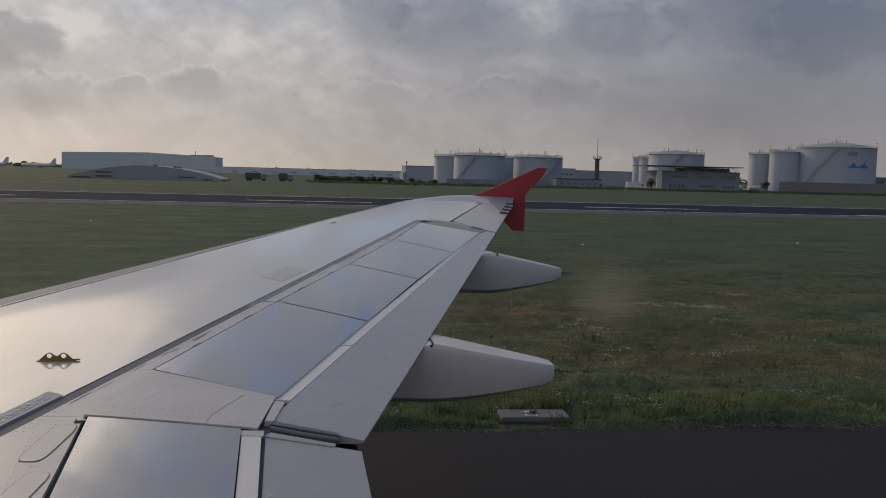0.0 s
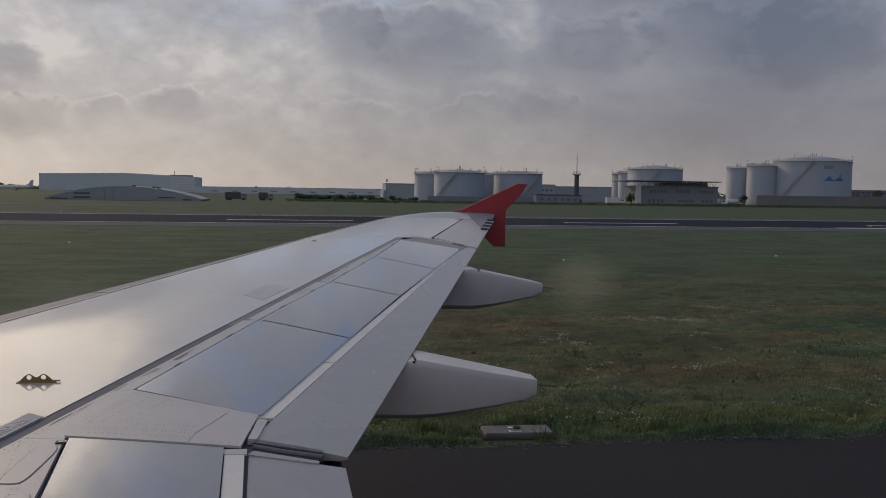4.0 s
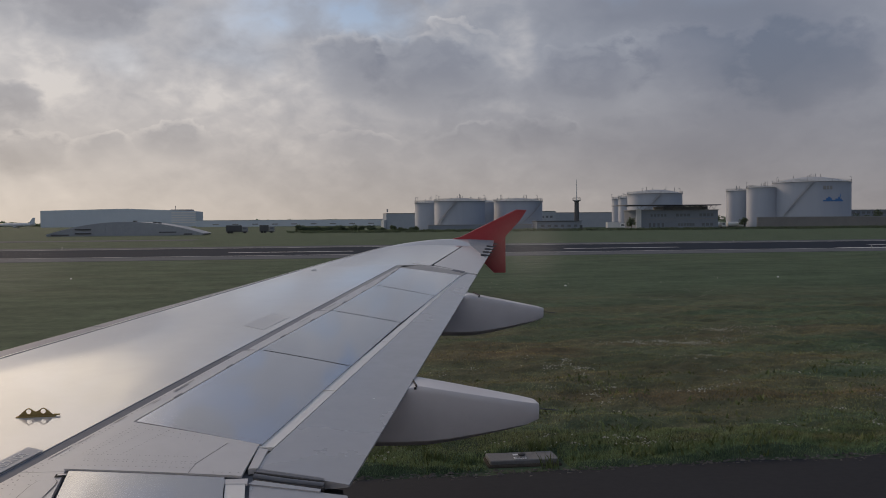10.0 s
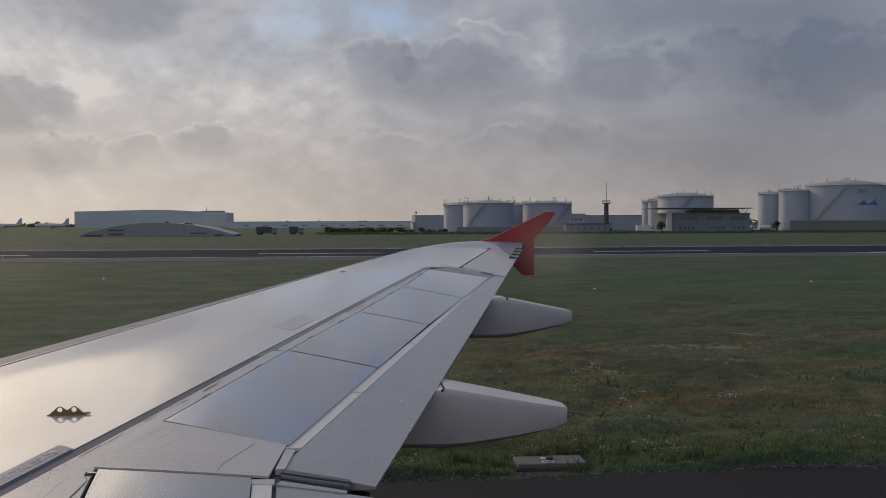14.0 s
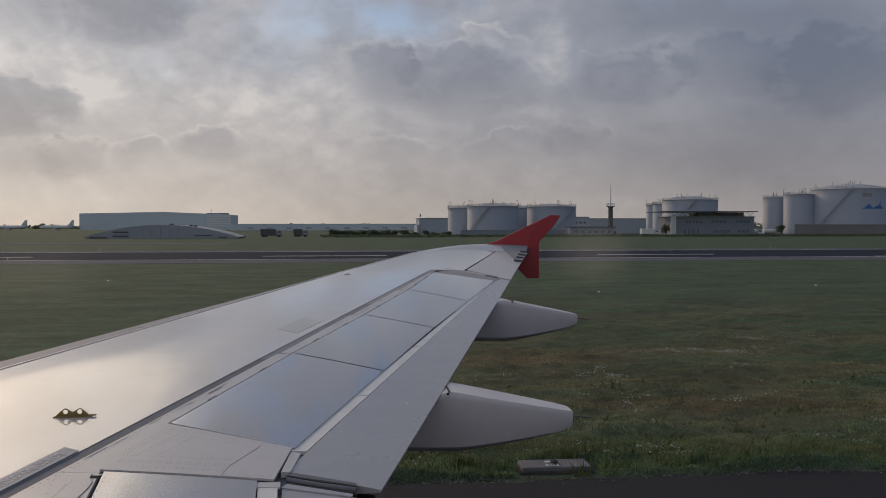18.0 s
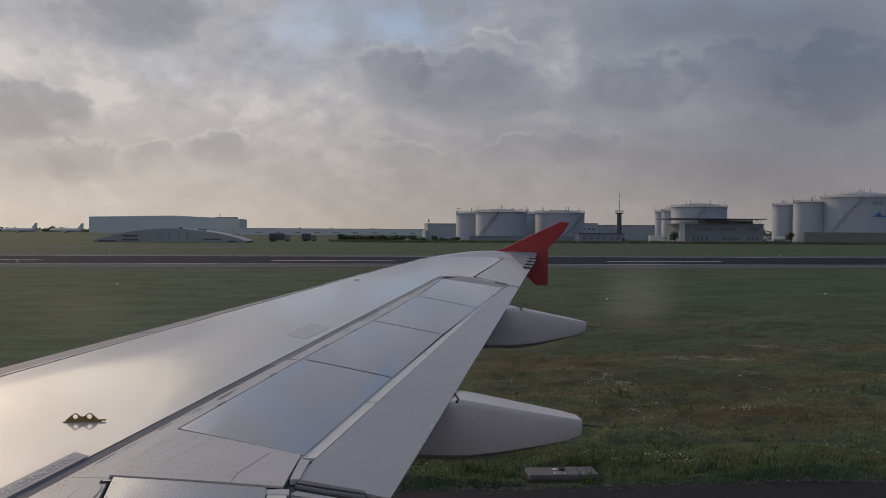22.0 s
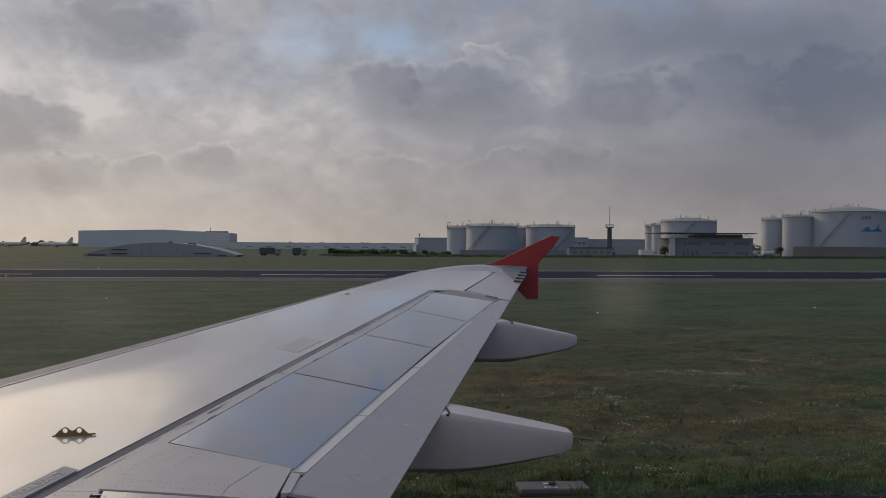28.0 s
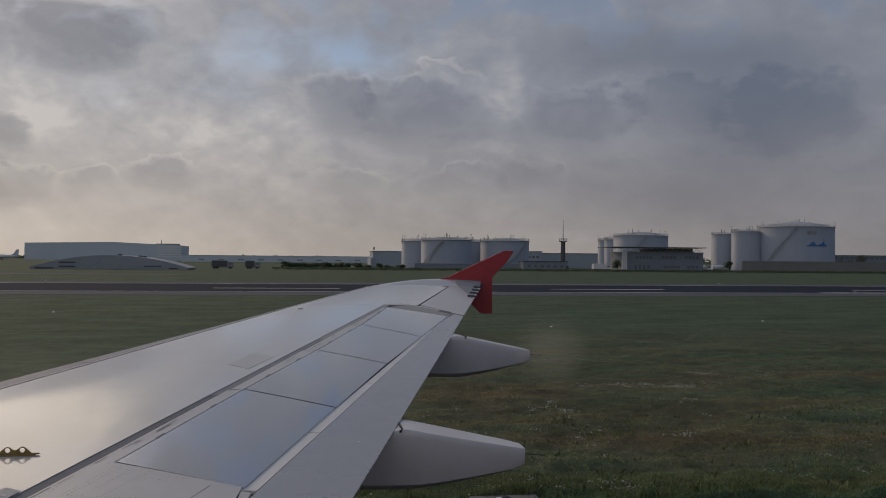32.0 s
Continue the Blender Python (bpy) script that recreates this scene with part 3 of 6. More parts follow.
# the aircraft leans a little to its left
EYE = Vector((0, 0, 4.35))
wing.matrix_basis = Matrix.Translation(EYE) @ Matrix.Rotation(radians(0.25), 4, Vector((0.993, -0.115, 0))) @ Matrix.Translation(-EYE)

# leading edge: a bright rounded slat, and the main skin behind it


def slat_w(y):
    return max(0.05, 0.61 - 0.0476 * y) if y > 6 else 0.324


def nose(y0, y1, n):
    bm = bmesh.new()
    rings = []
    for i in range(n + 1):
        y = y0 + (y1 - y0) * i / n
        ring = []
        t = 0.11 * (1 - 0.035 * y)
        for k in range(9):
            ang = radians(90 + 180 * k / 8)
            x = front_x(y) + t * 0.75 + t * 1.1 * math.cos(ang)
            z = wing_z(front_x(y) + slat_w(y) - 0.006, y) - t + t * math.sin(ang)
            ring.append(bm.verts.new((x, y, z)))
        ring.insert(0, bm.verts.new((front_x(y) + slat_w(y) - 0.006, y, wing_z(front_x(y) + slat_w(y) - 0.006, y))))
        rings.append(ring)
    for u, v in zip(rings, rings[1:]):
        for k in range(len(u) - 1):
            bm.faces.new((u[k], v[k], v[k + 1], u[k + 1]))
    bmesh.ops.recalc_face_normals(bm, faces=bm.faces)
    return bm


for y0, y1 in ((0.45, 5.2), (5.215, 8.3), (8.315, 11.4), (11.415, 14.6)):
    part("slat", nose(y0, y1, 14), M_SLAT, wing, "pale leading edge slat", True)

SPLIT = 12.15
for y0, y1 in ((0.5, 5.2), (5.21, 8.3), (8.31, 11.4), (11.41, 14.4)):
    part("slat_lip", sheet((front_x(y0) + slat_w(y0) - 0.030, y0), (front_x(y1) + slat_w(y1) - 0.022, y1), (front_x(y1) + slat_w(y1) - 0.008, y1), (front_x(y0) + slat_w(y0) - 0.012, y0), 20, 1, 0.0030, 0.002), M_METAL, wing, "bright trailing lip of the slat")
for y0, y1 in ((0.5, 6.0), (6.0, 12.1), (12.1, 14.5)):
    part("slat_joint", sheet((front_x(y0) + slat_w(y0) - 0.010, y0), (front_x(y1) + slat_w(y1) - 0.007, y1), (front_x(y1) + slat_w(y1) + 0.003, y1), (front_x(y0) + slat_w(y0) + 0.006, y0), 20, 1, 0.0026, 0.002), M_SEAL, wing, "thin dark joint behind the slat")
part("main_skin", sheet((front_x(6) + slat_w(6) + 0.004, 6.0), (front_x(SPLIT) + slat_w(SPLIT), SPLIT), (strip_x(SPLIT) - 0.035, SPLIT), (strip_x(6) - 0.035, 6.0), 30, 16, 0.001), M_SKIN, wing, "smooth pale grey upper skin, glossy", True)
part("inner_skin", sheet((front_x(0.3) + slat_w(0.3) + 0.004, 0.3), (front_x(6) + slat_w(6) + 0.004, 5.9995), (strip_x(6) - 0.035, 5.9995), (strip_x(0.3) - 0.035, 0.3), 30, 18, 0.001), M_SKIN, wing, "smooth pale grey upper skin, glossy", True)


def hinge_x(y):
    return -2.59 + 0.3438 * y


part("outer_skin", sheet((front_x(SPLIT + 0.006) + slat_w(SPLIT), SPLIT + 0.006), (front_x(14.6) + slat_w(14.6), 14.6), (hinge_x(14.6), 14.6), (hinge_x(SPLIT + 0.006), SPLIT + 0.006), 14, 12, 0.001), M_SKIN, wing, "", True)
# wing tip cap, rounded back to the fence
bm = bmesh.new()
rows = []
for i in range(9):
    s = i / 8
    y = 14.606 + (TIP + 0.12 - 14.606) * s
    x0 = front_x(14.6) + 0.02 + 1.05 * s ** 2.2 + 0.5022 * (y - 14.6)
    x1 = rear_x(y) - 0.02
    row = []
    for j in range(11):
        v = j / 10
        x = x0 + (x1 - x0) * v
        row.append(bm.verts.new((x, y, wing_z(x, y) + 0.056 * min(1.0, 1.55 * s) - 0.03 * (max(0, 0.25 - v) / 0.25) ** 2)))
    rows.append(row)
for u, v in zip(rows, rows[1:]):
    for k in range(10):
        bm.faces.new((u[k], u[k + 1], v[k + 1], v[k]))
bmesh.ops.recalc_face_normals(bm, faces=bm.faces)
rim = [e for e in bm.edges if e.is_boundary]
for g in bmesh.ops.extrude_edge_only(bm, edges=rim)["geom"]:
    if isinstance(g, bmesh.types.BMVert):
        g.co.z -= 0.05
part("tip_cap", bm, M_SKIN, wing, "", True)

# grey sealing strip before the spoilers
for y0, y1, mat, label in ((0.45, 6.9, M_SEAL, "dark grey sealing strip"), (6.91, 9.4, M_SEALMID, "worn grey sealing strip"), (9.41, SPLIT, M_SEALPALE, "pale worn sealing strip")):
    w0, w1 = 0.0707 - 0.0017 * y0, 0.0707 - 0.0017 * y1
    part("seal_strip", sheet((strip_x(y0) - w0, y0), (strip_x(y1) - w1, y1), (strip_x(y1) + w1, y1), (strip_x(y0) + w0, y0), 24, 1, -0.003, 0.004), mat, wing, label, True)

# spoilers two to five: (front corner, rear corner) of every joint
JOINTS = [((-1.03, 5.27), (-0.29, 4.84)), ((-0.43, 7.08), (0.26, 6.56)), ((0.16, 8.75), (0.79, 8.18)), ((0.70, 10.36), (1.31, 9.68)), ((1.14, 11.86), (1.86, 11.27))]
for (f0, r0), (f1, r1) in zip(JOINTS, JOINTS[1:]):
    part("spoiler", sheet(f0, f1, r1, r0, 12, 6, 0.004, 0.03, 0.008), M_SPOILER, wing, "glossy blue-grey spoiler panel", True)
    # margin panel between seal and spoiler
    a0, a1 = f0[1] + 0.02, f1[1] - 0.01
    part("margin_panel", sheet((strip_x(a0) + 0.045, a0), (strip_x(a1) + 0.03, a1), (f1[0] - 0.012, f1[1]), (f0[0] - 0.012, f0[1]), 6, 2, 0.0, 0.02, 0.004), M_PLATE, wing)
# panel outboard of the last spoiler
part("outboard_panel", sheet((strip_x(11.9) + 0.03, 11.9), (1.45, SPLIT - 0.0), (2.02, 11.62), (1.885, 11.29), 4, 4, 0.0, 0.02, 0.004), M_SEALPALE, wing)

# bright shroud strip between spoilers and flap, in four lengths
for y0, y1 in ((4.83, 5.92), (5.94, 7.4), (7.42, 9.5), (9.52, 11.3)):
    part("shroud_strip", sheet((spoiler_rear(y0) - 0.012, y0), (spoiler_rear(y1) - 0.012, y1), (shroud_x(y1) + 0.008, y1), (shroud_x(y0) + 0.008, y0), 6, 2, -0.004, 0.02), M_METAL, wing, "bright metal shroud strip", True)


def wedge(a, b, c, d, nu, nv, dz, thick):
    """A flap or aileron: thick in front, thin at its rear edge (c, d)."""
    bm = bmesh.new()
    a, b, c, d = (Vector(p) for p in (a, b, c, d))
    up, dn = [], []
    for i in range(nu + 1):
        u = i / nu
        r1, r2 = [], []
        for j in range(nv + 1):
            v = j / nv
            p = (a * (1 - u) + b * u) * (1 - v) + (d * (1 - u) + c * u) * v
            z = wing_z(p.x, p.y) + dz
            r1.append(bm.verts.new((p.x, p.y, z)))
            r2.append(bm.verts.new((p.x, p.y, z - 0.012 - thick * (1 - v) ** 0.8)))
        up.append(r1)
        dn.append(r2)
    for i in range(nu):
        for j in range(nv):
            bm.faces.new((up[i][j], up[i + 1][j], up[i + 1][j + 1], up[i][j + 1]))
            bm.faces.new((dn[i][j], dn[i][j + 1], dn[i + 1][j + 1], dn[i + 1][j]))
        for j in (0, nv):
            bm.faces.new((up[i][j], dn[i][j], dn[i + 1][j], up[i + 1][j]))
    for i in (0, nu):
        for j in range(nv):
            bm.faces.new((up[i][j], up[i][j + 1], dn[i][j + 1], dn[i][j]))
    bmesh.ops.recalc_face_normals(bm, faces=bm.faces)
    return bm


part("outer_flap", wedge((shroud_x(4.53) + 0.012, 4.53), (1.97, 11.62), (rear_x(11.42), 11.42), (0.157, 4.31), 24, 8, -0.006, 0.09), M_FLAP, wing, "grey outer flap, retracted", True)
part("aileron", wedge((hinge_x(12.22) + 0.02, 12.19), (hinge_x(14.58) + 0.02, 14.58), (rear_x(14.58), 14.58), (rear_x(11.46), 11.46), 12, 6, 0.0, 0.12), M_PLATE, wing, "", True)
part("outer_seal", sheet((1.36, 12.3), (1.40, 12.34), (2.115, 11.47), (2.10, 11.43), 8, 1, 0.005, 0.008), M_PLATE, wing, "pale sealing strip")
part("hinge_seal", sheet((hinge_x(12.25) - 0.004, 12.25), (hinge_x(14.6) - 0.004, 14.6), (hinge_x(14.6) + 0.018, 14.6), (hinge_x(12.25) + 0.018, 12.25), 8, 1, -0.004, 0.02), M_DARK, wing, "dark hinge gap")
part("vent_plate", sheet((1.80, 11.66), (1.84, 11.76), (1.97, 11.62), (1.93, 11.5), 2, 2, 0.007, 0.01), M_SEAL, wing, "small dark grille plate")

# riveted plate between the inner and outer spoilers
PLATE = ((-1.22, 4.52), (-1.05, 5.27), (-0.30, 4.85), (-0.36, 4.39))
part("riveted_plate", sheet(*PLATE, 8, 8, 0.007, 0.012, 0.002), M_PLATE, wing, "pale riveted access plate", True)
part("inner_plate", sheet((strip_x(0.45) + 0.045, 0.45), (strip_x(4.5) + 0.045, 4.5), (-1.21, 4.5), (-0.86, 0.45), 18, 6, 0.0, 0.02), M_PLATE, wing, "", True)
part("corner_plate", sheet((strip_x(4.5) + 0.045, 4.504), (strip_x(5.3) + 0.045, 5.3), (-1.04, 5.27), (-1.21, 4.504), 6, 3, 0.0, 0.02), M_PLATE, wing)
part("inner_spoiler", sheet((-0.80, 0.45), (-1.19, 4.50), (-0.44, 4.38), (-0.20, 0.45), 14, 6, 0.006, 0.03, 0.005), M_SPOILER, wing, "glossy blue-grey inner spoiler", True)
part("inner_shroud", sheet((-0.19, 0.45), (-0.435, 4.36), (-0.34, 4.33), (-0.19 + 0.07, 0.45), 10, 2, -0.002, 0.02), M_METAL, wing, "bright metal shroud strip", True)
part("inner_flap", wedge((-0.125, 0.45), (-0.32, 4.345), (0.143, 4.205), (0.34, 0.45), 16, 6, -0.018, 0.09), M_FLAP, wing, "grey inner flap, retracted", True)
# dark gap, seal lips and bolted edge strips between the flaps
part("flap_gap", sheet((-0.36, 4.18), (-0.33, 4.62), (0.13, 4.42), (0.13, 4.12), 4, 6, -0.075, 0.03), M_DARK, wing, "dark gap between the flaps")
part("corner_block", sheet((-0.337, 4.50), (-0.304, 4.80), (-0.252, 4.78), (-0.290, 4.51), 2, 2, 0.002, 0.03), M_PLATE, wing, "pale seal block at the flap corner")
part("flap_edge_strip", sheet((-0.30, 4.475), (-0.298, 4.52), (0.036, 4.392), (0.033, 4.362), 8, 1, -0.004, 0.01), M_SEAL, wing, "bolted metal edge strip")
part("flap_edge_strip", sheet((-0.325, 4.335), (-0.30, 4.385), (0.02, 4.27), (0.016, 4.238), 8, 1, -0.012, 0.01), M_FLAP, wing, "bolted metal edge strip")
for dy, r, dz, mat in ((0.0, 0.013, -0.018, M_SEAL), (-0.045, 0.011, -0.026, M_DARK), (0.024, 0.007, -0.012, M_DARK)):
    pts = [(-0.305, 4.452 + dy), (-0.15, 4.39 + dy), (0.035, 4.335 + dy * 0.8)]
    part("flap_seal", tube([(x, y, wing_z(x, y) + dz) for x, y in pts], r, 10), mat, wing, "rounded dark rubber flap seal", True)
part("shroud_tab", sheet((-0.443, 4.305), (-0.443, 4.365), (-0.33, 4.372), (-0.328, 4.305), 2, 1, 0.001, 0.01), M_PLATE, wing, "small bolted tab")
rivet_line = [(-0.28 + 0.045 * k, 4.50 - 0.0172 * k) for k in range(8)]

# wing box below, closing the gaps
bm = bmesh.new()
top, bot = [], []
for i in range(25):
    y = 0.05 + (14.9 - 0.05) * i / 24
    rear = 0.0 if y < 4.4 else rear_x(y) - 0.25
    rt, rb = [], []
    for j in range(9):
        v = j / 8
        x = front_x(y) + 0.1 + (rear - front_x(y) - 0.1) * v
        c = rear - front_x(y)
        rt.append(bm.verts.new((x, y, wing_z(x, y) - 0.035 - 0.05 * (v < 0.05))))
        rb.append(bm.verts.new((x, y, wing_z(x, y) - 0.06 - 0.11 * c * math.sin(math.pi * (0.08 + 0.84 * v ** 0.7)))))
    top.append(rt)
    bot.append(rb)
for i in range(24):
    for j in range(8):
        bm.faces.new((top[i][j], top[i + 1][j], top[i + 1][j + 1], top[i][j + 1]))
        bm.faces.new((bot[i][j], bot[i][j + 1], bot[i + 1][j + 1], bot[i + 1][j]))
    for j in (0, 8):
        bm.faces.new((top[i][j], bot[i][j], bot[i + 1][j], top[i + 1][j]))
for i in (0, 24):
    for j in range(8):
        bm.faces.new((top[i][j], top[i][j + 1], bot[i][j + 1], bot[i][j]))
bmesh.ops.recalc_face_normals(bm, faces=bm.faces)
part("wing_box", bm, M_SEAL, wing, "dark inner structure", True)

# flap track fairings: a canoe with a flat top, upright sides and a blunt rounded tail


def fairing(x_front, y_mid, z_front, x_tail, z_tail_top, z_tail_bot, z_belly, width):
    bm = bmesh.new()
    rings = []
    n = 16
    for i in range(n + 1):
        s = i / n
        x = x_front + (x_tail - x_front) * s
        end = 1.0 if s < 0.985 else 0.8
        xr = rear_x(y_mid) if y_mid > 4.4 else 0.15
        if x < xr:
            zt = wing_z(xr, y_mid) - 0.026 + 0.035 * (xr - x)
        else:
            zr = wing_z(xr, y_mid) - 0.006
            zt = zr + (z_tail_top - zr) * (x - xr) / (x_tail - xr)
        low = min(1.0, s / 0.45)
        zb = z_belly + (z_tail_bot - z_belly) * max(0, (s - 0.45) / 0.55) ** 1.3
        zb = min(zb + 0.02 * (1 - low), zt - 0.05)
        w = width * (0.5 if s < 0.5 else 0.5 - 0.22 * ((s - 0.5) / 0.5) ** 1.4) * end
        h = zt - zb
        zm = zb + h * 0.5
        zt2, zb2 = zm + (zt - zm) * (0.9 + 0.1 * end), zm - (zm - zb) * end
        ring = [(-w, zt2 - 0.014), (-w * 0.96, zt2 - 0.001), (w * 0.3, zt2), (w * 0.96, zt2 - 0.001), (w, zt2 - 0.014), (w, zt2 - 0.045), (w * 0.97, zm), (w * 0.8, zb2 + 0.12 * h), (w * 0.4, zb2 + 0.01 * h), (0, zb2),
                (-w * 0.4, zb2 + 0.01 * h), (-w * 0.8, zb2 + 0.12 * h), (-w * 0.99, zm), (-w, zt2 - 0.045)]
        rings.append([bm.verts.new((x, y_mid + a, b)) for a, b in ring])
    for u, v in zip(rings, rings[1:]):
        for k in range(len(u)):
            bm.faces.new((u[k], u[(k + 1) % len(u)], v[(k + 1) % len(u)], v[k]))
    bm.faces.new(rings[0][::-1])
    bm.faces.new(rings[-1])
    bmesh.ops.recalc_face_normals(bm, faces=bm.faces)
    return bm


FAIRINGS = [(0.05, 6.24, 3.345, 1.575, 3.015, 2.87, 2.745, 0.41), (1.05, 10.0, 3.64, 2.59, 3.30, 3.165, 3.0, 0.41), (-0.35, 3.05, 3.05, 0.75, 2.80, 2.68, 2.55, 0.40)]
for f in FAIRINGS:
    body = part("flap_track_fairing", fairing(*f), M_FAIRING, wing, "pale grey canoe-shaped fairing under the flap", True)
    x, y, zt = f[3], f[1], (f[4] + f[5]) / 2
    if y > 4.4:
        xj = rear_x(y) + (0.0 if y < 8 else 0.12)
        zj = wing_z(xj, y) - 0.006
        part("fairing_joint", box(xj - 0.004, xj + 0.004, y - f[7] / 2 - 0.002, y + f[7] / 2, zj - 0.012, zj + 0.002), M_DARK, body, "dark joint across the fairing")
        part("drain_fitting", box(xj - 0.018, xj - 0.002, y - f[7] / 2 - 0.004, y - f[7] / 2 + 0.01, zj - 0.028, zj - 0.012), M_DARK, body)
    part("static_wick", tube([(x - 0.02, y, zt + 0.02), (x + 0.16, y, zt + 0.0)], 0.005, 6), M_DKSTEEL, body, "thin dark static wick")

# red tip fence: an upright swept plate, half above and half below the wing end
FENCE = [(1.75, 3.83), (2.51, 4.01), (3.48, 4.47), (3.66, 4.46), (3.54, 4.28), (3.30, 4.03), (3.28, 3.99), (3.28, 3.38), (3.08, 3.38), (2.90, 3.56), (2.55, 3.74)]
bm = bmesh.new()
near = [bm.verts.new((x, 15.13, z)) for x, z in FENCE]
far = [bm.verts.new((x, 15.20, z)) for x, z in FENCE]
bm.faces.new(near)
bm.faces.new(far[::-1])
for i in range(len(near)):
    j = (i + 1) % len(near)
    bm.faces.new((near[i], far[i], far[j], near[j]))
bmesh.ops.recalc_face_normals(bm, faces=bm.faces)
bmesh.ops.bevel(bm, geom=[e for e in bm.edges if abs(e.verts[0].co.y - e.verts[1].co.y) < 0.01], offset=0.012, segments=2, affect="EDGES")
bmesh.ops.triangulate(bm, faces=[f for f in bm.faces if len(f.verts) > 4])
fence = part("tip_fence", bm, M_RED, wing, "red swept wing tip fence")
for k in range(5):
    y = 13.35 + 0.4 * k
    x = rear_x(y)
    part("discharge_wick", tube([(x - 0.11, y, wing_z(x, y) + 0.022), (x + 0.05, y + 0.01, wing_z(x, y) + 0.012)], 0.021, 6, r_end=0.008), M_DKSTEEL, wing)
bm = bmesh.new()
rows = []
for i in range(17):
    k = i / 16
    y = 13.2 + (15.09 - 13.2) * k
    x0, x1 = 2.548 + (2.60 - 2.548) * k, 2.552 + (3.06 - 2.552) * k
    lift = 0.056 * max(0.0, min(1.0, 1.55 * (y - 14.606) / (TIP + 0.12 - 14.606))) + 0.006
    rows.append([bm.verts.new((x, y, wing_z(x, y) + lift - d)) for x, d in ((x0, 0.012), (x0, 0.0), ((x0 + x1) / 2, 0.0), (x1, 0.0), (x1, 0.012))])
for u, v in zip(rows, rows[1:]):
    for k in range(4):
        bm.faces.new((u[k], u[k + 1], v[k + 1], v[k]))
bmesh.ops.recalc_face_normals(bm, faces=bm.faces)
part("tip_panel", bm, M_SEALMID, wing, "darker triangular panel at the tip's trailing edge")

# rivet rows on the plates
rivet_v, rivet_f = [], []


def rivet(x, y, r=0.0042, lift=0.0084):
    i = len(rivet_v)
    z = wing_z(x, y) + lift
    for k in range(6):
        rivet_v.append((x + r * math.cos(k * 1.0472), y + r * math.sin(k * 1.0472), z))
    rivet_f.append(tuple(range(i, i + 6)))


def rivet_row(p, q, n, lift=0.0084, r=0.0042):
    for k in range(n):
        t = k / (n - 1)
        rivet(p[0] + (q[0] - p[0]) * t, p[1] + (q[1] - p[1]) * t, r, lift)


for off in (0.03, 0.06, 0.13, 0.23):
    rivet_row((-1.21 + off, 4.74 - off * 0.05), (-1.04 + off, 5.2 - off * 0.5), 17, r=0.0042)
rivet_row((-1.18, 4.565), (-0.62, 4.50), 18, r=0.0042)
for k in range(12):
    for dx in (0.0, 0.017):
        for off in (0.0, 0.026, 0.095):
            rivet(-1.15 + 0.048 * k + dx, 4.625 - 0.006 * k + off, 0.0038)
for off in (0.05, 0.12):
    rivet_row((-0.98, 5.19 - off), (-0.62, 5.02 - off), 10, r=0.0038)
# an oval of fasteners over the spoiler's actuator
for k in range(15):
    a = math.tau * k / 18
    rivet(-0.60 + 0.13 * math.cos(a), 5.98 + 0.16 * math.sin(a), 0.0042, 0.0052)
rivet_row((-0.5, 4.44), (-0.38, 4.43), 4)
for off in (0.03, 0.07, 0.17):
    rivet_row((-1.30 - off * 0.6, 4.45), (-1.16 - off * 0.6, 3.4), 20, 0.0012)
rivet_row((strip_x(4.3) + 0.07, 4.3), (strip_x(7.5) + 0.055, 7.5), 60, 0.0012, 0.005)
rivet_row((strip_x(4.3) + 0.10, 4.3), (strip_x(5.2) + 0.09, 5.2), 26, 0.0012)
# fasteners along the front and inboard edges of the spoilers
for (f0, r0), (f1, r1) in zip(JOINTS, JOINTS[1:]):
    u = Vector((f1[0] - f0[0], f1[1] - f0[1])).normalized()
    v = Vector((r0[0] - f0[0], r0[1] - f0[1])).normalized()
    for d, n in ((0.05, 16),):
        p, q = Vector(f0) + u * 0.06 + v * d, Vector(f1) - u * 0.06 + v * d
        rivet_row(p, q, n, 0.0052, 0.0034)
    p, q = Vector(f0) + u * 0.06 + v * 0.08, Vector(r0) + u * 0.06 - v * 0.06
    rivet_row(p, q, 9, 0.0052, 0.0034)
for x, y in rivet_line:
    rivet(x, y, 0.005, -0.0025)
rivet_row((-0.18, 4.36), (-0.10, 3.4), 26, -0.0288, 0.004)
rivet_row((-1.165, 4.42), (-1.125, 3.7), 13, 0.0072, 0.0035)
rivet_row((-0.95, 5.17), (-0.42, 4.87), 16, 0.0052, 0.0035)
rv = mesh_from("rivets", rivet_v, rivet_f, M_RIVET)
o = new("rivets", rv)
o.parent = wing
tagged(o, "rows of small dark flush rivets", kind="stuff")

# fastening bracket: an upright plate with two humps and two holes
bm = bmesh.new()


def hump(x):
    return min(0.004 + (0.125 - abs(x)) * 0.9, 0.048 + 0.012 * math.cos((abs(x) - 0.05) / 0.05 * math.pi)) if abs(x) < 0.125 else 0.006


def plate_piece(x0, x1, lo0, lo1, hi0, hi1):
    vs = [bm.verts.new(p) for p in ((x0, 0, lo0), (x1, 0, lo1), (x1, 0, hi1), (x0, 0, hi0), (x0, 0.007, lo0), (x1, 0.007, lo1), (x1, 0.007, hi1), (x0, 0.007, hi0))]
    for q in ((0, 1, 2, 3), (7, 6, 5, 4), (3, 2, 6, 7), (0, 4, 5, 1)):
        bm.faces.new([vs[k] for k in q])


def hole(x):
    d = 0.018 ** 2 - (abs(x) - 0.05) ** 2
    return math.sqrt(d) * 0.95 if d > 0 else 0.0


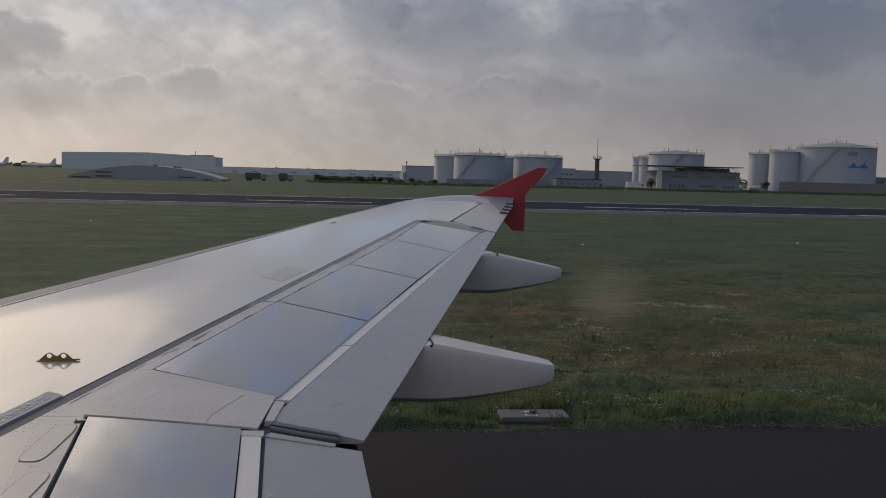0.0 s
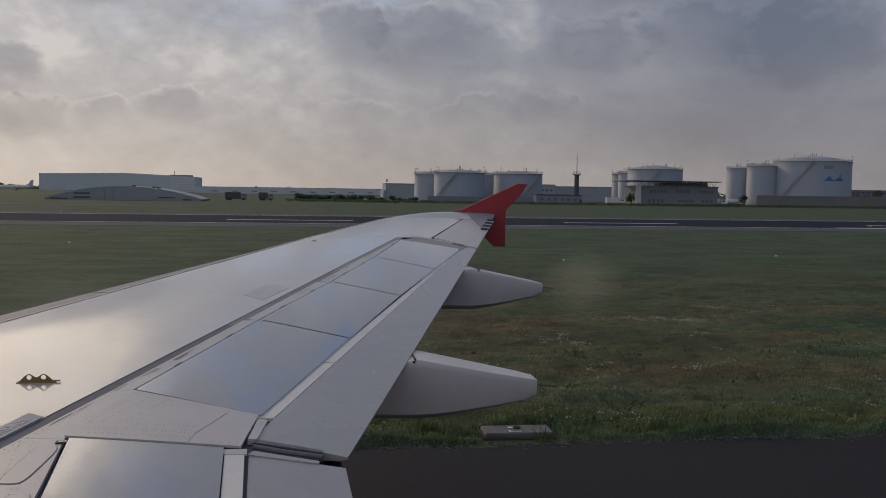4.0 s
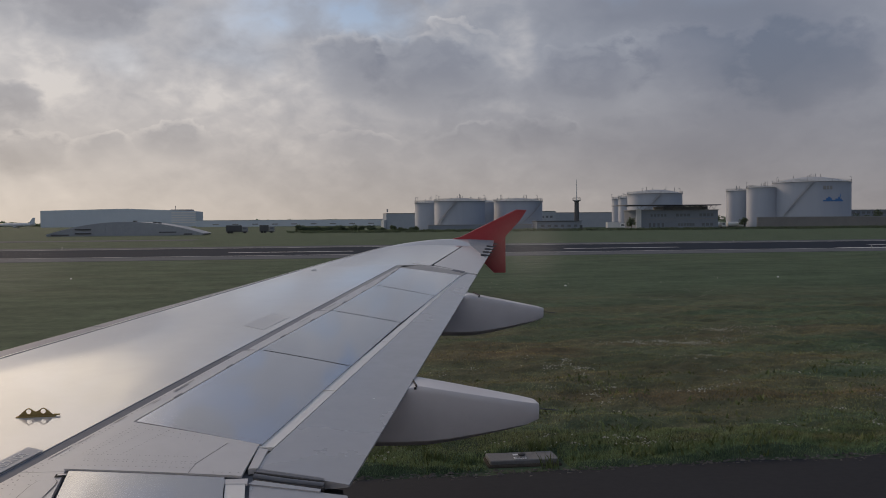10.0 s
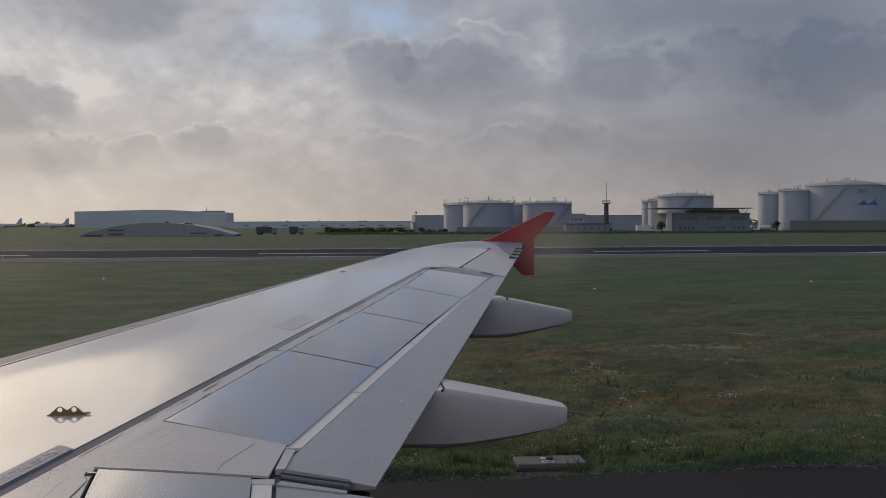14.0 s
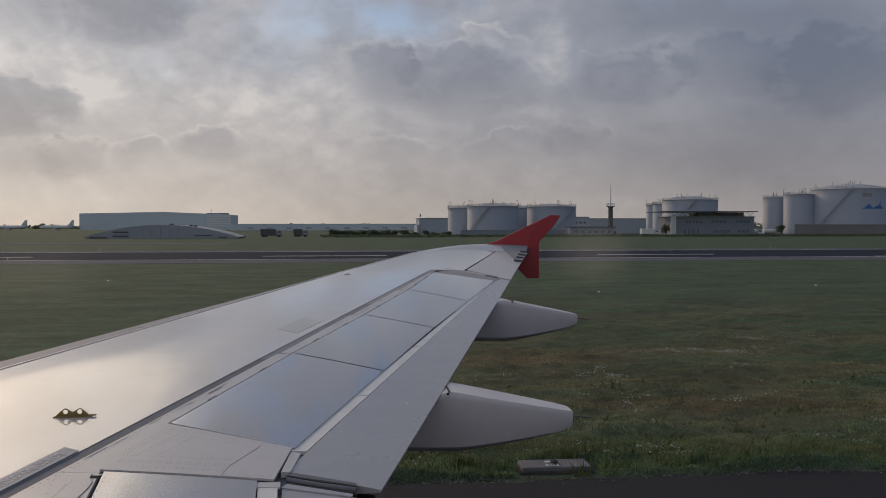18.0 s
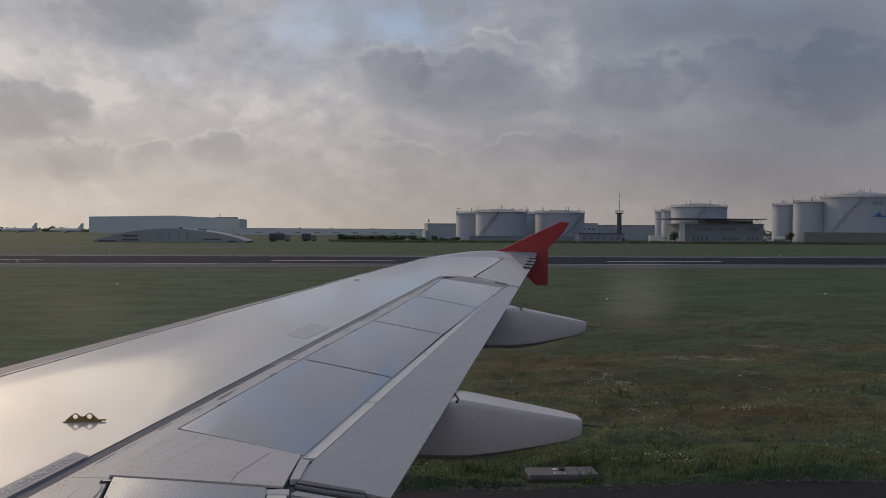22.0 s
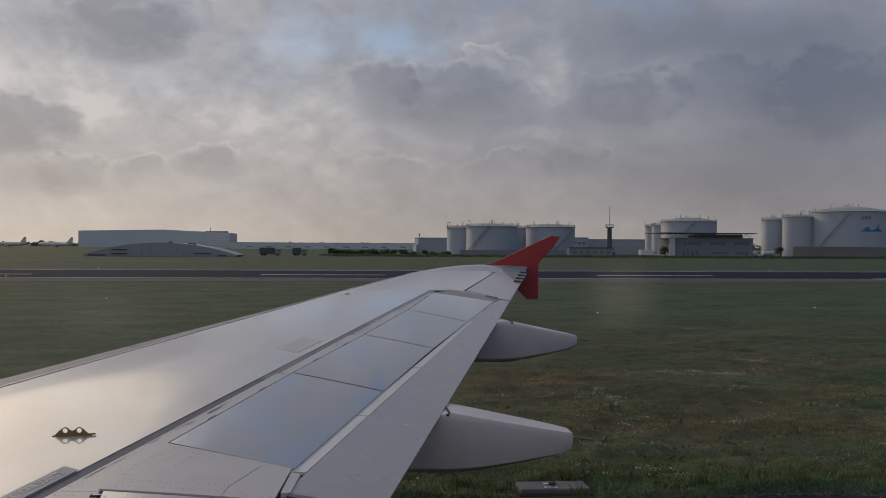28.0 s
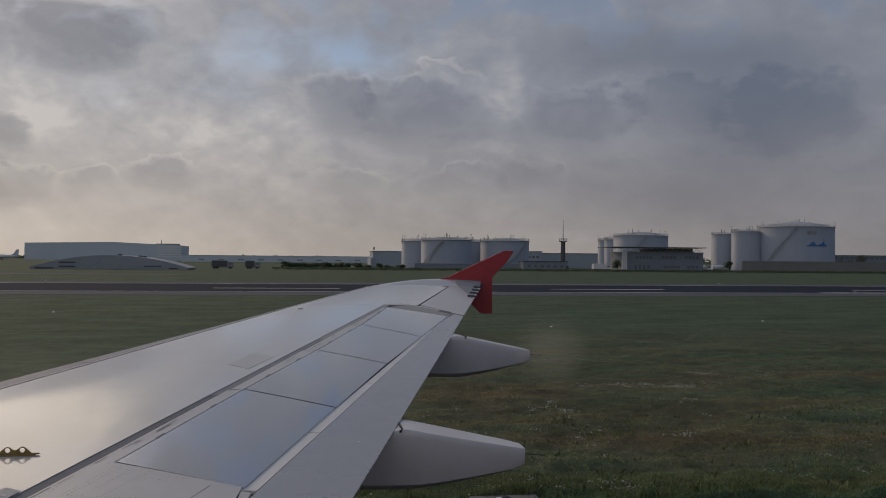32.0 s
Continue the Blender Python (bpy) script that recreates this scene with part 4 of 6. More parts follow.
cols = [-0.125 + 0.25 * k / 100 for k in range(101)]
for x0, x1 in zip(cols, cols[1:]):
    h0, h1 = hole(x0), hole(x1)
    if h0 or h1:
        plate_piece(x0, x1, 0.0, 0.0, 0.036 - h0, 0.036 - h1)
        plate_piece(x0, x1, 0.036 + h0, 0.036 + h1, hump(x0), hump(x1))
    else:
        plate_piece(x0, x1, 0.0, 0.0, hump(x0), hump(x1))
bmesh.ops.remove_doubles(bm, verts=bm.verts, dist=0.0001)
box(-0.135, 0.135, -0.012, 0.018, -0.003, 0.004, 0.0, bm)
box(0.12, 0.165, 0.0, 0.012, 0.004, 0.014, 0.0, bm)
bmesh.ops.translate(bm, verts=bm.verts, vec=(-1.61, 5.43, wing_z(-1.61, 5.43) + 0.003))
bmesh.ops.scale(bm, verts=bm.verts, vec=(0.8, 1, 0.82), space=Matrix.Translation((1.61, -5.43, -wing_z(-1.61, 5.43))))
part("hoist_bracket", bm, M_BRONZE, wing, "bronze-yellow bracket with two round holes")

# two rounded access panels and a latch before the inner spoiler


def rounded(cx, cy, hx, hy, skew, dz, grow):
    bm = bmesh.new()
    vs = []
    for k in range(28):
        t = k * math.tau / 28
        c, s = math.cos(t), math.sin(t)
        px = (hx + grow) * math.copysign(abs(c) ** 0.45, c)
        py = (hy + grow) * math.copysign(abs(s) ** 0.45, s)
        x, y = cx + px + skew * py, cy + py
        vs.append(bm.verts.new((x, y, wing_z(x, y) + dz)))
    bm.faces.new(vs)
    return bm


for cx, cy in ((-1.275, 4.17), (-1.235, 3.62)):
    rim = part("access_rim", rounded(cx, cy, 0.055, 0.22, 0.10, 0.0022, 0.004), M_RIVET, wing, "fine dark panel outline")
    part("access_panel", rounded(cx, cy, 0.055, 0.22, 0.10, 0.0034, 0.0), M_PLATE, rim, "rounded pale access panel")
part("latch", sheet((-1.235, 4.42), (-1.235, 4.455), (-1.185, 4.46), (-1.185, 4.425), 1, 1, 0.006, 0.004), M_DARK, wing, "small dark latch")
part("latch_plate", sheet((-1.225, 4.432), (-1.225, 4.444), (-1.185, 4.448), (-1.185, 4.436), 1, 1, 0.009, 0.002), M_METAL, wing)
# dabs of sealant along the margin and over the spoiler hinges
rnd = random.Random(31)
for k in range(16):
    y = rnd.uniform(4.7, 11.4)
    x = strip_x(y) + rnd.uniform(0.062, 0.085)
    lx, ly = rnd.uniform(0.002, 0.007), rnd.uniform(0.03, 0.12)
    part("sealant_dab", rounded(x, y, lx, ly, 0.34, 0.0016 + 0.0002 * k / 16, 0.0), M_SEALANT if k % 5 else M_SEALMID, wing)
for (f0, r0), (f1, r1) in zip(JOINTS, JOINTS[1:]):
    for t in (0.3, 0.72):
        x, y = f0[0] + (f1[0] - f0[0]) * t, f0[1] + (f1[1] - f0[1]) * t
        part("hinge_cover", sheet((x - 0.035, y - 0.05), (x - 0.003, y + 0.05), (x + 0.012, y + 0.045), (x - 0.02, y - 0.055), 2, 1, 0.0042, 0.004), M_SEALMID, wing, "small grey hinge cover")
# fine panel joint across the riveted plate
part("plate_joint", sheet((-0.62, 4.435), (-0.60, 4.56), (-0.598, 4.56), (-0.618, 4.435), 2, 1, 0.0082, 0.001), M_RIVET, wing)
part("plate_joint", sheet((-0.60, 4.56), (-0.47, 4.87), (-0.468, 4.869), (-0.598, 4.559), 4, 1, 0.0082, 0.001), M_RIVET, wing)

# a repair patch and a small blister on the skin
part("skin_joint", sheet((-2.74, 4.4), (-1.37, 8.0), (-1.3685, 8.0), (-2.7385, 4.4), 20, 1, 0.0012, 0.001), M_PATCH, wing, "fine seam in the upper skin")
part("skin_patch", sheet((-0.62, 8.05), (-0.42, 8.62), (-0.24, 8.40), (-0.44, 7.85), 3, 3, 0.003, 0.002), M_PATCH, wing, "thin grey repair patch")
bm = lathe([(0.03, 0.0), (0.024, 0.008), (0.012, 0.013), (0.002, 0.014)], 12)
bmesh.ops.scale(bm, verts=bm.verts, vec=(1.5, 0.6, 1))
bmesh.ops.translate(bm, verts=bm.verts, vec=(0.0, 11.75, wing_z(0.0, 11.75)))
part("blister", bm, M_SKIN, wing, "", True)

# stencilled walkway label beside the seal strip
part("walkway_label", sheet((strip_x(2.2) - 0.155, 2.2), (strip_x(4.86) - 0.145, 4.86), (strip_x(4.8) - 0.035, 4.8), (strip_x(2.2) - 0.038, 2.2), 14, 1, 0.008, 0.004), M_LABEL, wing, "grey walkway label with pale stencilled letters")


def lettering(name, text, size, material, parent, matrix, label=""):
    cu = bpy.data.curves.new(name, "FONT")
    cu.body, cu.size, cu.extrude, cu.resolution_u = text, size, 0.0006, 2
    tmp = bpy.data.objects.new(name, cu)
    scene.collection.objects.link(tmp)
    dg = bpy.context.evaluated_depsgraph_get()
    me = bpy.data.meshes.new_from_object(tmp.evaluated_get(dg))
    bpy.data.objects.remove(tmp)
    me.materials.clear()
    me.materials.append(material)
    me.transform(matrix)
    ob = new(name, me)
    ob.parent = parent
    return tagged(ob, label)


def on_wing(x, y, dx, dy, lift):
    a = Vector((dx, dy, 0)).normalized()
    e = 0.05
    a = Vector((a.x * e, a.y * e, wing_z(x + a.x * e, y + a.y * e) - wing_z(x, y))).normalized()
    b = Vector((-a.y, a.x, 0)).normalized()
    b = Vector((b.x * e, b.y * e, wing_z(x + b.x * e, y + b.y * e) - wing_z(x, y))).normalized()
    n = a.cross(b).normalized()
    b = n.cross(a)
    m = Matrix((a, b, n)).transposed().to_4x4()
    m.translation = (x, y, wing_z(x, y) + lift)
    return m


lettering("stencil_text", "DO NOT WALK OUTSIDE", 0.07, M_INK, wing, on_wing(strip_x(4.76) - 0.122, 4.76, -0.3432, -1.0, 0.0095) @ Matrix.Diagonal((0.62, 1.12, 1, 1)), "pale stencilled words")

# ---------------------------------------------------------------- fuel tanks


def rail_ring(radius, z, n, bm, at=(0, 0), height=1.1, r=0.05):
    for h in (height, height * 0.5):
        tube([(at[0] + radius * math.cos(k * math.tau / n), at[1] + radius * math.sin(k * math.tau / n), z + h) for k in range(n + 1)], r, 4, bm, cap=False)
    for k in range(n):
        x, y = at[0] + radius * math.cos(k * math.tau / n), at[1] + radius * math.sin(k * math.tau / n)
        tube([(x, y, z), (x, y, z + height)], r, 4, bm)


def fuel_tank(x, y, radius, height, dome, label, stair=None, seed=1, fittings=6):
    t = thing("fuel_tank", (x, y, 0), label, "storage tank", "fuel tanks")
    courses = 6
    prof = []
    for k in range(courses):
        z0, z1 = height * k / courses, height * (k + 1) / courses
        rr = radius + 0.012 * (courses - k)
        prof += [(rr, z0 + (0.02 if k else 0)), (rr, z1 - 0.0)]
    part("shell", lathe(prof, 64), M_HAZETANK, t, "", True)
    part("top_rim", lathe([(radius - 0.1, height), (radius + 0.28, height), (radius + 0.28, height + 0.22), (radius - 0.1, height + 0.22)], 64), M_STEEL, t)
    n = 8
    roof = [(max(0.01, radius * (1 - k / n)), height + 0.15 + dome * (1 - (1 - k / n) ** 2)) for k in range(n + 1)]
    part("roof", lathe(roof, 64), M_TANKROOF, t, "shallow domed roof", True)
    bm = bmesh.new()
    rail_ring(radius + 0.12, height + 0.2, 36, bm)
    part("railing", bm, M_STEEL, t, "thin steel guard rail")
    rnd = random.Random(seed)
    for k in range(fittings):
        a, d = rnd.uniform(0, math.tau), rnd.uniform(0.1, 0.92) * radius
        zz = height + 0.15 + dome * (1 - (d / radius) ** 2) - 0.05
        bm = tube([(d * math.cos(a), d * math.sin(a), zz), (d * math.cos(a), d * math.sin(a), zz + rnd.uniform(0.9, 2.2))], 0.14, 6)
        part("roof_vent", bm, M_STEEL, t)
    for k in range(3):
        a = rnd.uniform(0, math.tau)
        px, py = (radius + 0.1) * math.cos(a), (radius + 0.1) * math.sin(a)
        bm = tube([(px, py, height), (px, py, height + 2.6), (px * 0.97, py * 0.97, height + 2.9)], 0.07, 5)
        box(px * 0.97 - 0.45, px * 0.97 + 0.25, py * 0.97 - 0.2, py * 0.97 + 0.2, height + 2.8, height + 2.98, 0, bm)
        part("lamp_post", bm, M_STEEL, t)
    if stair:
        a0, a1 = (radians(v) for v in stair)
        bm = bmesh.new()
        steps = 44
        for k in range(steps):
            a = a0 + (a1 - a0) * k / (steps - 1)
            z = 0.4 + (height - 0.4) * k / (steps - 1)
            q = [bm.verts.new(((radius + d) * math.cos(a + e), (radius + d) * math.sin(a + e), z + h)) for d, e, h in ((0.1, 0, 0), (1.0, 0, 0), (1.0, 0.35 / radius * (1 if a1 > a0 else -1), 0), (0.1, 0.35 / radius * (1 if a1 > a0 else -1), 0))]
            bm.faces.new(q)
        pts = [((radius + 1.0) * math.cos(a0 + (a1 - a0) * k / 24), (radius + 1.0) * math.sin(a0 + (a1 - a0) * k / 24), 0.4 + (height - 0.4) * k / 24) for k in range(25)]
        tube([(p[0], p[1], p[2] + 0.0) for p in pts], 0.16, 4, bm)
        tube([(p[0], p[1], p[2] + 1.1) for p in pts], 0.06, 4, bm)
        for p in pts[::2]:
            tube([p, (p[0], p[1], p[2] + 1.1)], 0.05, 4, bm)
        part("spiral_stair", bm, M_STEEL, t, "steel stair winding up the shell")
    bm = box(-0.5, 0.5, -radius - 0.15, -radius + 0.2, 1.2, 2.2)
    part("manhole", bm, M_STEEL, t)
    return t


fuel_tank(67.4, 411.5, 11.8, 13.3, 1.5, "large pale grey fuel tank with a railed dome roof", (200, 255), 1, 7)
fuel_tank(57.3, 432, 8.5, 13.0, 1.2, "pale grey fuel tank partly behind a larger one", None, 2, 4)
fuel_tank(96.3, 416.5, 11.5, 13.3, 1.5, "large pale grey fuel tank with a railed dome roof", (250, 320), 3, 7)
fuel_tank(84.8, 437, 8.0, 13.1, 1.2, "pale grey fuel tank partly behind a larger one", None, 4, 3)
fuel_tank(179.0, 454, 14.2, 17.7, 2.3, "white fuel tank with a domed roof behind an office", (200, 262), 5, 8)
fuel_tank(172.4, 476, 5.4, 16.2, 0.8, "slender pale fuel tank beside a wide one", None, 6, 3)
fuel_tank(173.3, 492, 4.6, 16.0, 0.7, "slender pale fuel tank beside a wide one", None, 7, 3)
big_tank = fuel_tank(251.0, 425, 18.6, 22.2, 3.0, "huge white fuel tank with blue lettering and a stair", (186, 243), 8, 10)
fuel_tank(228.6, 433, 7.8, 20.0, 0.9, "tall pale fuel tank beside the huge one", None, 9, 4)
fuel_tank(224.9, 450, 7.0, 19.0, 0.9, "tall pale fuel tank beside the huge one", None, 10, 4)

# blue emblem on the huge tank: plain bars that follow its curve


def on_shell(a0, a1, z0, z1, radius=18.72, n=8):
    bm = bmesh.new()
    rows = [[bm.verts.new((radius * math.cos(radians(a0 + (a1 - a0) * k / n)), radius * math.sin(radians(a0 + (a1 - a0) * k / n)), z)) for k in range(n + 1)] for z in (z0, z1)]
    for k in range(n):
        bm.faces.new((rows[0][k], rows[0][k + 1], rows[1][k + 1], rows[1][k]))
    for g in bmesh.ops.extrude_face_region(bm, geom=bm.faces[:])["geom"]:
        if isinstance(g, bmesh.types.BMVert):
            g.co.x *= 1.001
            g.co.y *= 1.001
    return bm


EMBLEM = [(256, 260, 18.4, 20.2), (261, 265, 18.4, 20.2), (266, 270, 18.4, 20.2)]
for e in EMBLEM:
    part("emblem_bar", on_shell(*e), M_STEEL, big_tank, "faded grey bar")
for e in ((256, 290, 12.6, 13.2), (260, 269, 13.2, 14.1), (263, 267, 14.1, 14.8), (275, 287, 13.2, 13.9), (280, 284, 13.9, 14.7), (283, 284.4, 14.7, 16.2)):
    part("emblem_bar", on_shell(*e), M_BLUE, big_tank, "blue painted bar")

# ---------------------------------------------------------------- buildings behind the runway


def window_row(parent, x0, x1, y, z0, z1, n, fill=0.75, material=None):
    w = (x1 - x0) / n
    for k in range(n):
        a = x0 + w * (k + (1 - fill) / 2)
        part("window", box(a, a + w * fill, y - 0.06, y + 0.1, z0, z1), material or M_GLASS, parent, "dark window pane")


def house(name, x0, x1, y0, y1, h, material, label, category="building", roof=M_STEEL, lip=0.3):
    t = thing(name, ((x0 + x1) / 2, (y0 + y1) / 2, 0), label, category)
    w, d = (x1 - x0) / 2, (y1 - y0) / 2
    part("wall", box(-w, w, -d, d, 0, h, 0.05), material, t)
    part("roof", box(-w - lip, w + lip, -d - lip, d + lip, h + 0.004, h + 0.35, 0.03), roof, t)
    return t


# office with a wide canopy roof on struts
of = house("office_building", 142, 180, 381, 398, 8.3, M_WALL, "grey two-storey office under a wide flat canopy roof", roof=M_STEEL)
part("upper_storey", box(-6, 15, -6.5, 6, 8.66, 10.2), M_STEEL, of, "dark set-back upper storey")
part("side_block", box(-19.5, -17.2, -9.1, -8.54, 0, 8.9), M_WHITE, of, "bright stair block")
window_row(of, -13, -5, -8.5, 5.6, 6.7, 5, 0.6)
window_row(of, -1, 6, -8.5, 5.6, 6.9, 4, 0.75)
window_row(of, 10, 17, -8.5, 5.6, 6.9, 4, 0.75)
window_row(of, -14, -6, -8.5, 1.0, 2.8, 4, 0.5)
window_row(of, 0, 8, -8.5, 1.4, 2.6, 6, 0.8)
window_row(of, 11, 17, -8.5, 1.4, 2.6, 3, 0.7)
part("string_course", box(-17.1, 19.02, -8.62, -8.5, 4.4, 4.7), M_STEEL, of)
part("canopy", box(-25.5, 18.5, -13, 7, 10.5, 10.85, 0.05), M_DKSTEEL, of, "thin wide dark canopy roof")
for k in range(17):
    xx = -24 + k * 2.5
    lo = 8.66 if -18.5 < xx + 1.25 < 18 else 9.9
    part("canopy_truss", tube([(xx, -8, 10.5), (xx + 1.25, -8, lo), (xx + 2.5, -8, 10.5)], 0.11, 5), M_DKSTEEL, of)

# slim watch tower with a platform and mast
tw = thing("mast_tower", (118.9, 396, 0), "dark slim tower with a round platform and pale mast", "tower")
part("shaft", lathe([(1.15, 0), (1.0, 12.9)], 20), M_DKSTEEL, tw, "", True)
part("platform", lathe([(1.0, 12.8), (1.9, 13.2), (1.9, 13.45), (0.2, 13.45)], 20), M_STEEL, tw)
bm = bmesh.new()
rail_ring(1.85, 13.45, 14, bm, r=0.04)
part("railing", bm, M_STEEL, tw)
part("mast", tube([(0, 0, 13.4), (0, 0, 18.6), (0, 0, 22.9)], 0.28, 8, r_end=0.12), M_WHITE, tw, "pale slender mast")

# low buildings and walls among the tanks
w1 = house("bund_wall", 200, 330, 383, 384, 4.8, M_BRICK, "long brown perimeter wall before the tanks", "wall", lip=0.1)
w2 = house("bund_wall", 50, 97, 392, 393, 2.4, M_WALL, "low grey wall before the tanks", "wall", lip=0.1)
lb = house("pump_house", 97.7, 118.1, 386, 394, 3.8, M_WALL, "low grey pump house with a dark flat roof", roof=M_DKSTEEL)
window_row(lb, -9, 9, -4.0, 1.4, 2.4, 6, 0.5)
part("door", box(9.4, 10.6, -4.08, -3.9, 0.02, 2.1), M_DKSTEEL, lb)
hb = house("warehouse", 41.9, 60, 520, 545, 8.9, M_HAZEWALL, "flat-roofed warehouse behind the tanks, grey paled by haze")
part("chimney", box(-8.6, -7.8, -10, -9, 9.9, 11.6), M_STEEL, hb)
part("lower_wing", box(-10.5, -9.3, -14, 10, 0.02, 5.2), M_HAZEWALL, hb)
h2 = house("warehouse", 125, 137.6, 500, 530, 9.4, M_HAZEWALL, "grey warehouse behind the tower, paled and blued by haze")
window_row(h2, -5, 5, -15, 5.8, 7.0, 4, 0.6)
h3 = house("warehouse", 138, 215, 510, 535, 8.6, M_HAZEWALL, "long grey hall far behind the tanks, blued by haze")

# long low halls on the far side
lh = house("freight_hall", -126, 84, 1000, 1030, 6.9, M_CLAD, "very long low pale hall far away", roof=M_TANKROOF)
window_row(lh, -95, 95, -15, 2.0, 3.2, 9, 0.3, M_STEEL)

# great white maintenance hall
gh = thing("maintenance_hall", (-257.7, 1270, 0), "huge pale blue-grey hall with a shallow gabled roof", "building")
bm = bmesh.new()
prof = [(-100, 0), (100, 0), (100, 20.6), (10, 24.4), (-100, 22.2)]
lo = [bm.verts.new((x, -20, z)) for x, z in prof]
hi = [bm.verts.new((x, 60, z)) for x, z in prof]
bm.faces.new(lo)
bm.faces.new(hi[::-1])
for i in range(5):
    bm.faces.new((lo[i], hi[i], hi[(i + 1) % 5], lo[(i + 1) % 5]))
bmesh.ops.recalc_face_normals(bm, faces=bm.faces)
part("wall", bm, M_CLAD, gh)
part("roof_house", box(66, 94, -15, 10, 20.9, 23.0), M_STEEL, gh)
part("aerial", tube([(72, -10, 23), (72, -10, 28)], 0.4, 5), M_STEEL, gh)
for k in range(5):
    part("louvre", box(68, 99.6, -20.5, -19.8, 4.5 + 3.3 * k, 6.1 + 3.3 * k), M_WHITE, gh, "pale horizontal band")
for k in range(24):
    part("cladding_rib", box(-99 + 7 * k, -98.7 + 7 * k, -20.14, -19.9, 0.1, 19.5), M_CLAD, gh)

# arched hangar before it
ah = thing("arched_hangar", (-65.9, 340, 0), "low arched hangar with a grey front", "hangar")
W, Hh, D = 26.9, 5.0, 26
bm = bmesh.new()
n = 28
out = [(-W + 2 * W * k / n, 0.6 + (Hh - 0.6) * (1 - ((-W + 2 * W * k / n) / W) ** 2)) for k in range(n + 1)]
inn = [(x * 0.985, z - 0.45) for x, z in out]
rings = [[bm.verts.new((x, yy, z)) for x, z in pts] for pts, yy in ((out, -10.6), (out, 14), (inn, 14), (inn, -10.6))]
for a in range(4):
    u, v = rings[a], rings[(a + 1) % 4]
    for k in range(n):
        bm.faces.new((u[k], u[k + 1], v[k + 1], v[k]))
bmesh.ops.recalc_face_normals(bm, faces=bm.faces)
part("roof", bm, M_HANGAR, ah, "curved metal roof", True)
bm = bmesh.new()
pts = [(x * 0.98, z - 0.47) for x, z in out]
loop = [(pts[0][0], 0.0)] + pts + [(pts[-1][0], 0.0)]
a = [bm.verts.new((x, -10.5, z)) for x, z in loop]
b = [bm.verts.new((x, -10.2, z)) for x, z in loop]
bm.faces.new(a)
bm.faces.new(b[::-1])
for k in range(len(a)):
    m = (k + 1) % len(a)
    bm.faces.new((a[k], b[k], b[m], a[m]))
bmesh.ops.recalc_face_normals(bm, faces=bm.faces)
part("front_wall", bm, M_HANGAR, ah)
for k in range(6):
    x = -9.6 + k * 3.1
    part("door_leaf", box(x, x + 2.95, -10.8 + 0.12 * (k % 2), -10.66 + 0.12 * (k % 2), 0.02, 3.7), M_HANGAR, ah, "grey sliding door leaf")
for x0, x1, z0, z1 in ((-17, -11.5, 2.1, 2.6), (-17, -11.5, 0.7, 1.2), (11.5, 17.5, 1.0, 1.4), (-25, -19, 0.2, 0.7), (20, 23, 0.2, 0.7)):
    part("window_band", box(x0, x1, -10.75, -10.6, z0, z1), M_DKSTEEL, ah, "dark window band")
for x in (2.0, 9.0, 10.5):
    z = 0.6 + (Hh - 0.6) * (1 - (x / W) ** 2)
    part("roof_unit", box(x - 0.5, x + 0.6, -4, -2, z - 0.1, z + 0.45), M_DKSTEEL, ah)

# ---------------------------------------------------------------- vehicles, planes and planting far off


def wheels(t, xs, ys, r, w=0.28):
    for x in xs:
        for y in ys:
            bm = lathe([(0.02, -w / 2), (r, -w / 2), (r, w / 2), (0.02, w / 2)], 14)
            bmesh.ops.rotate(bm, verts=bm.verts, cent=(0, 0, 0), matrix=Matrix.Rotation(radians(90), 3, "X"))
            bmesh.ops.translate(bm, verts=bm.verts, vec=(x, y, r))
            part("wheel", bm, M_RUBBER, t)


def truck(x, y, length, box_material, label, tanker=False):
    t = thing("truck", (x, y, 0), label, "truck")
    part("chassis", box(-length / 2, length / 2, -1.1, 1.1, 0.55, 0.85), M_DKSTEEL, t)
    bm = slab([(length / 2 - 2.2, -1.2), (length / 2, -1.2), (length / 2, 1.2), (length / 2 - 2.2, 1.2)], 0.85, 2.7)
    part("cab", bm, M_WHITE if box_material is M_WHITE else M_STEEL, t)
    part("windscreen", box(length / 2 - 1.7, length / 2 - 0.4, -1.23, -1.19, 1.7, 2.4), M_GLASS, t)
    if tanker:
        bm = lathe([(0.02, -length / 2 + 0.1), (1.05, -length / 2 + 0.2), (1.05, length / 2 - 2.6), (0.02, length / 2 - 2.5)], 20)
        bmesh.ops.rotate(bm, verts=bm.verts, cent=(0, 0, 0), matrix=Matrix.Rotation(radians(90), 3, "Y"))
        bmesh.ops.translate(bm, verts=bm.verts, vec=(0, 0, 1.95))
        part("barrel", bm, box_material, t, "", True)
    else:
        part("load_box", box(-length / 2, length / 2 - 2.4, -1.25, 1.25, 0.9, 3.3, 0.04), box_material, t)
    wheels(t, (-length / 2 + 1.0, -length / 2 + 2.2, length / 2 - 1.2), (-1.05, 1.05), 0.5)
    return t


truck(-30.8, 372, 8.5, M_DKSTEEL, "dark box truck parked beyond the far grass")
truck(-19, 376, 6, M_DKSTEEL, "dark small box truck parked beyond the far grass")
truck(184.5, 392, 8, M_WHITE, "white tanker truck beside the perimeter wall", True)
truck(193.5, 392, 8, M_WHITE, "white tanker truck beside the perimeter wall", True)
truck(131, 378, 8, M_WHITE, "small white box truck near the pump house")


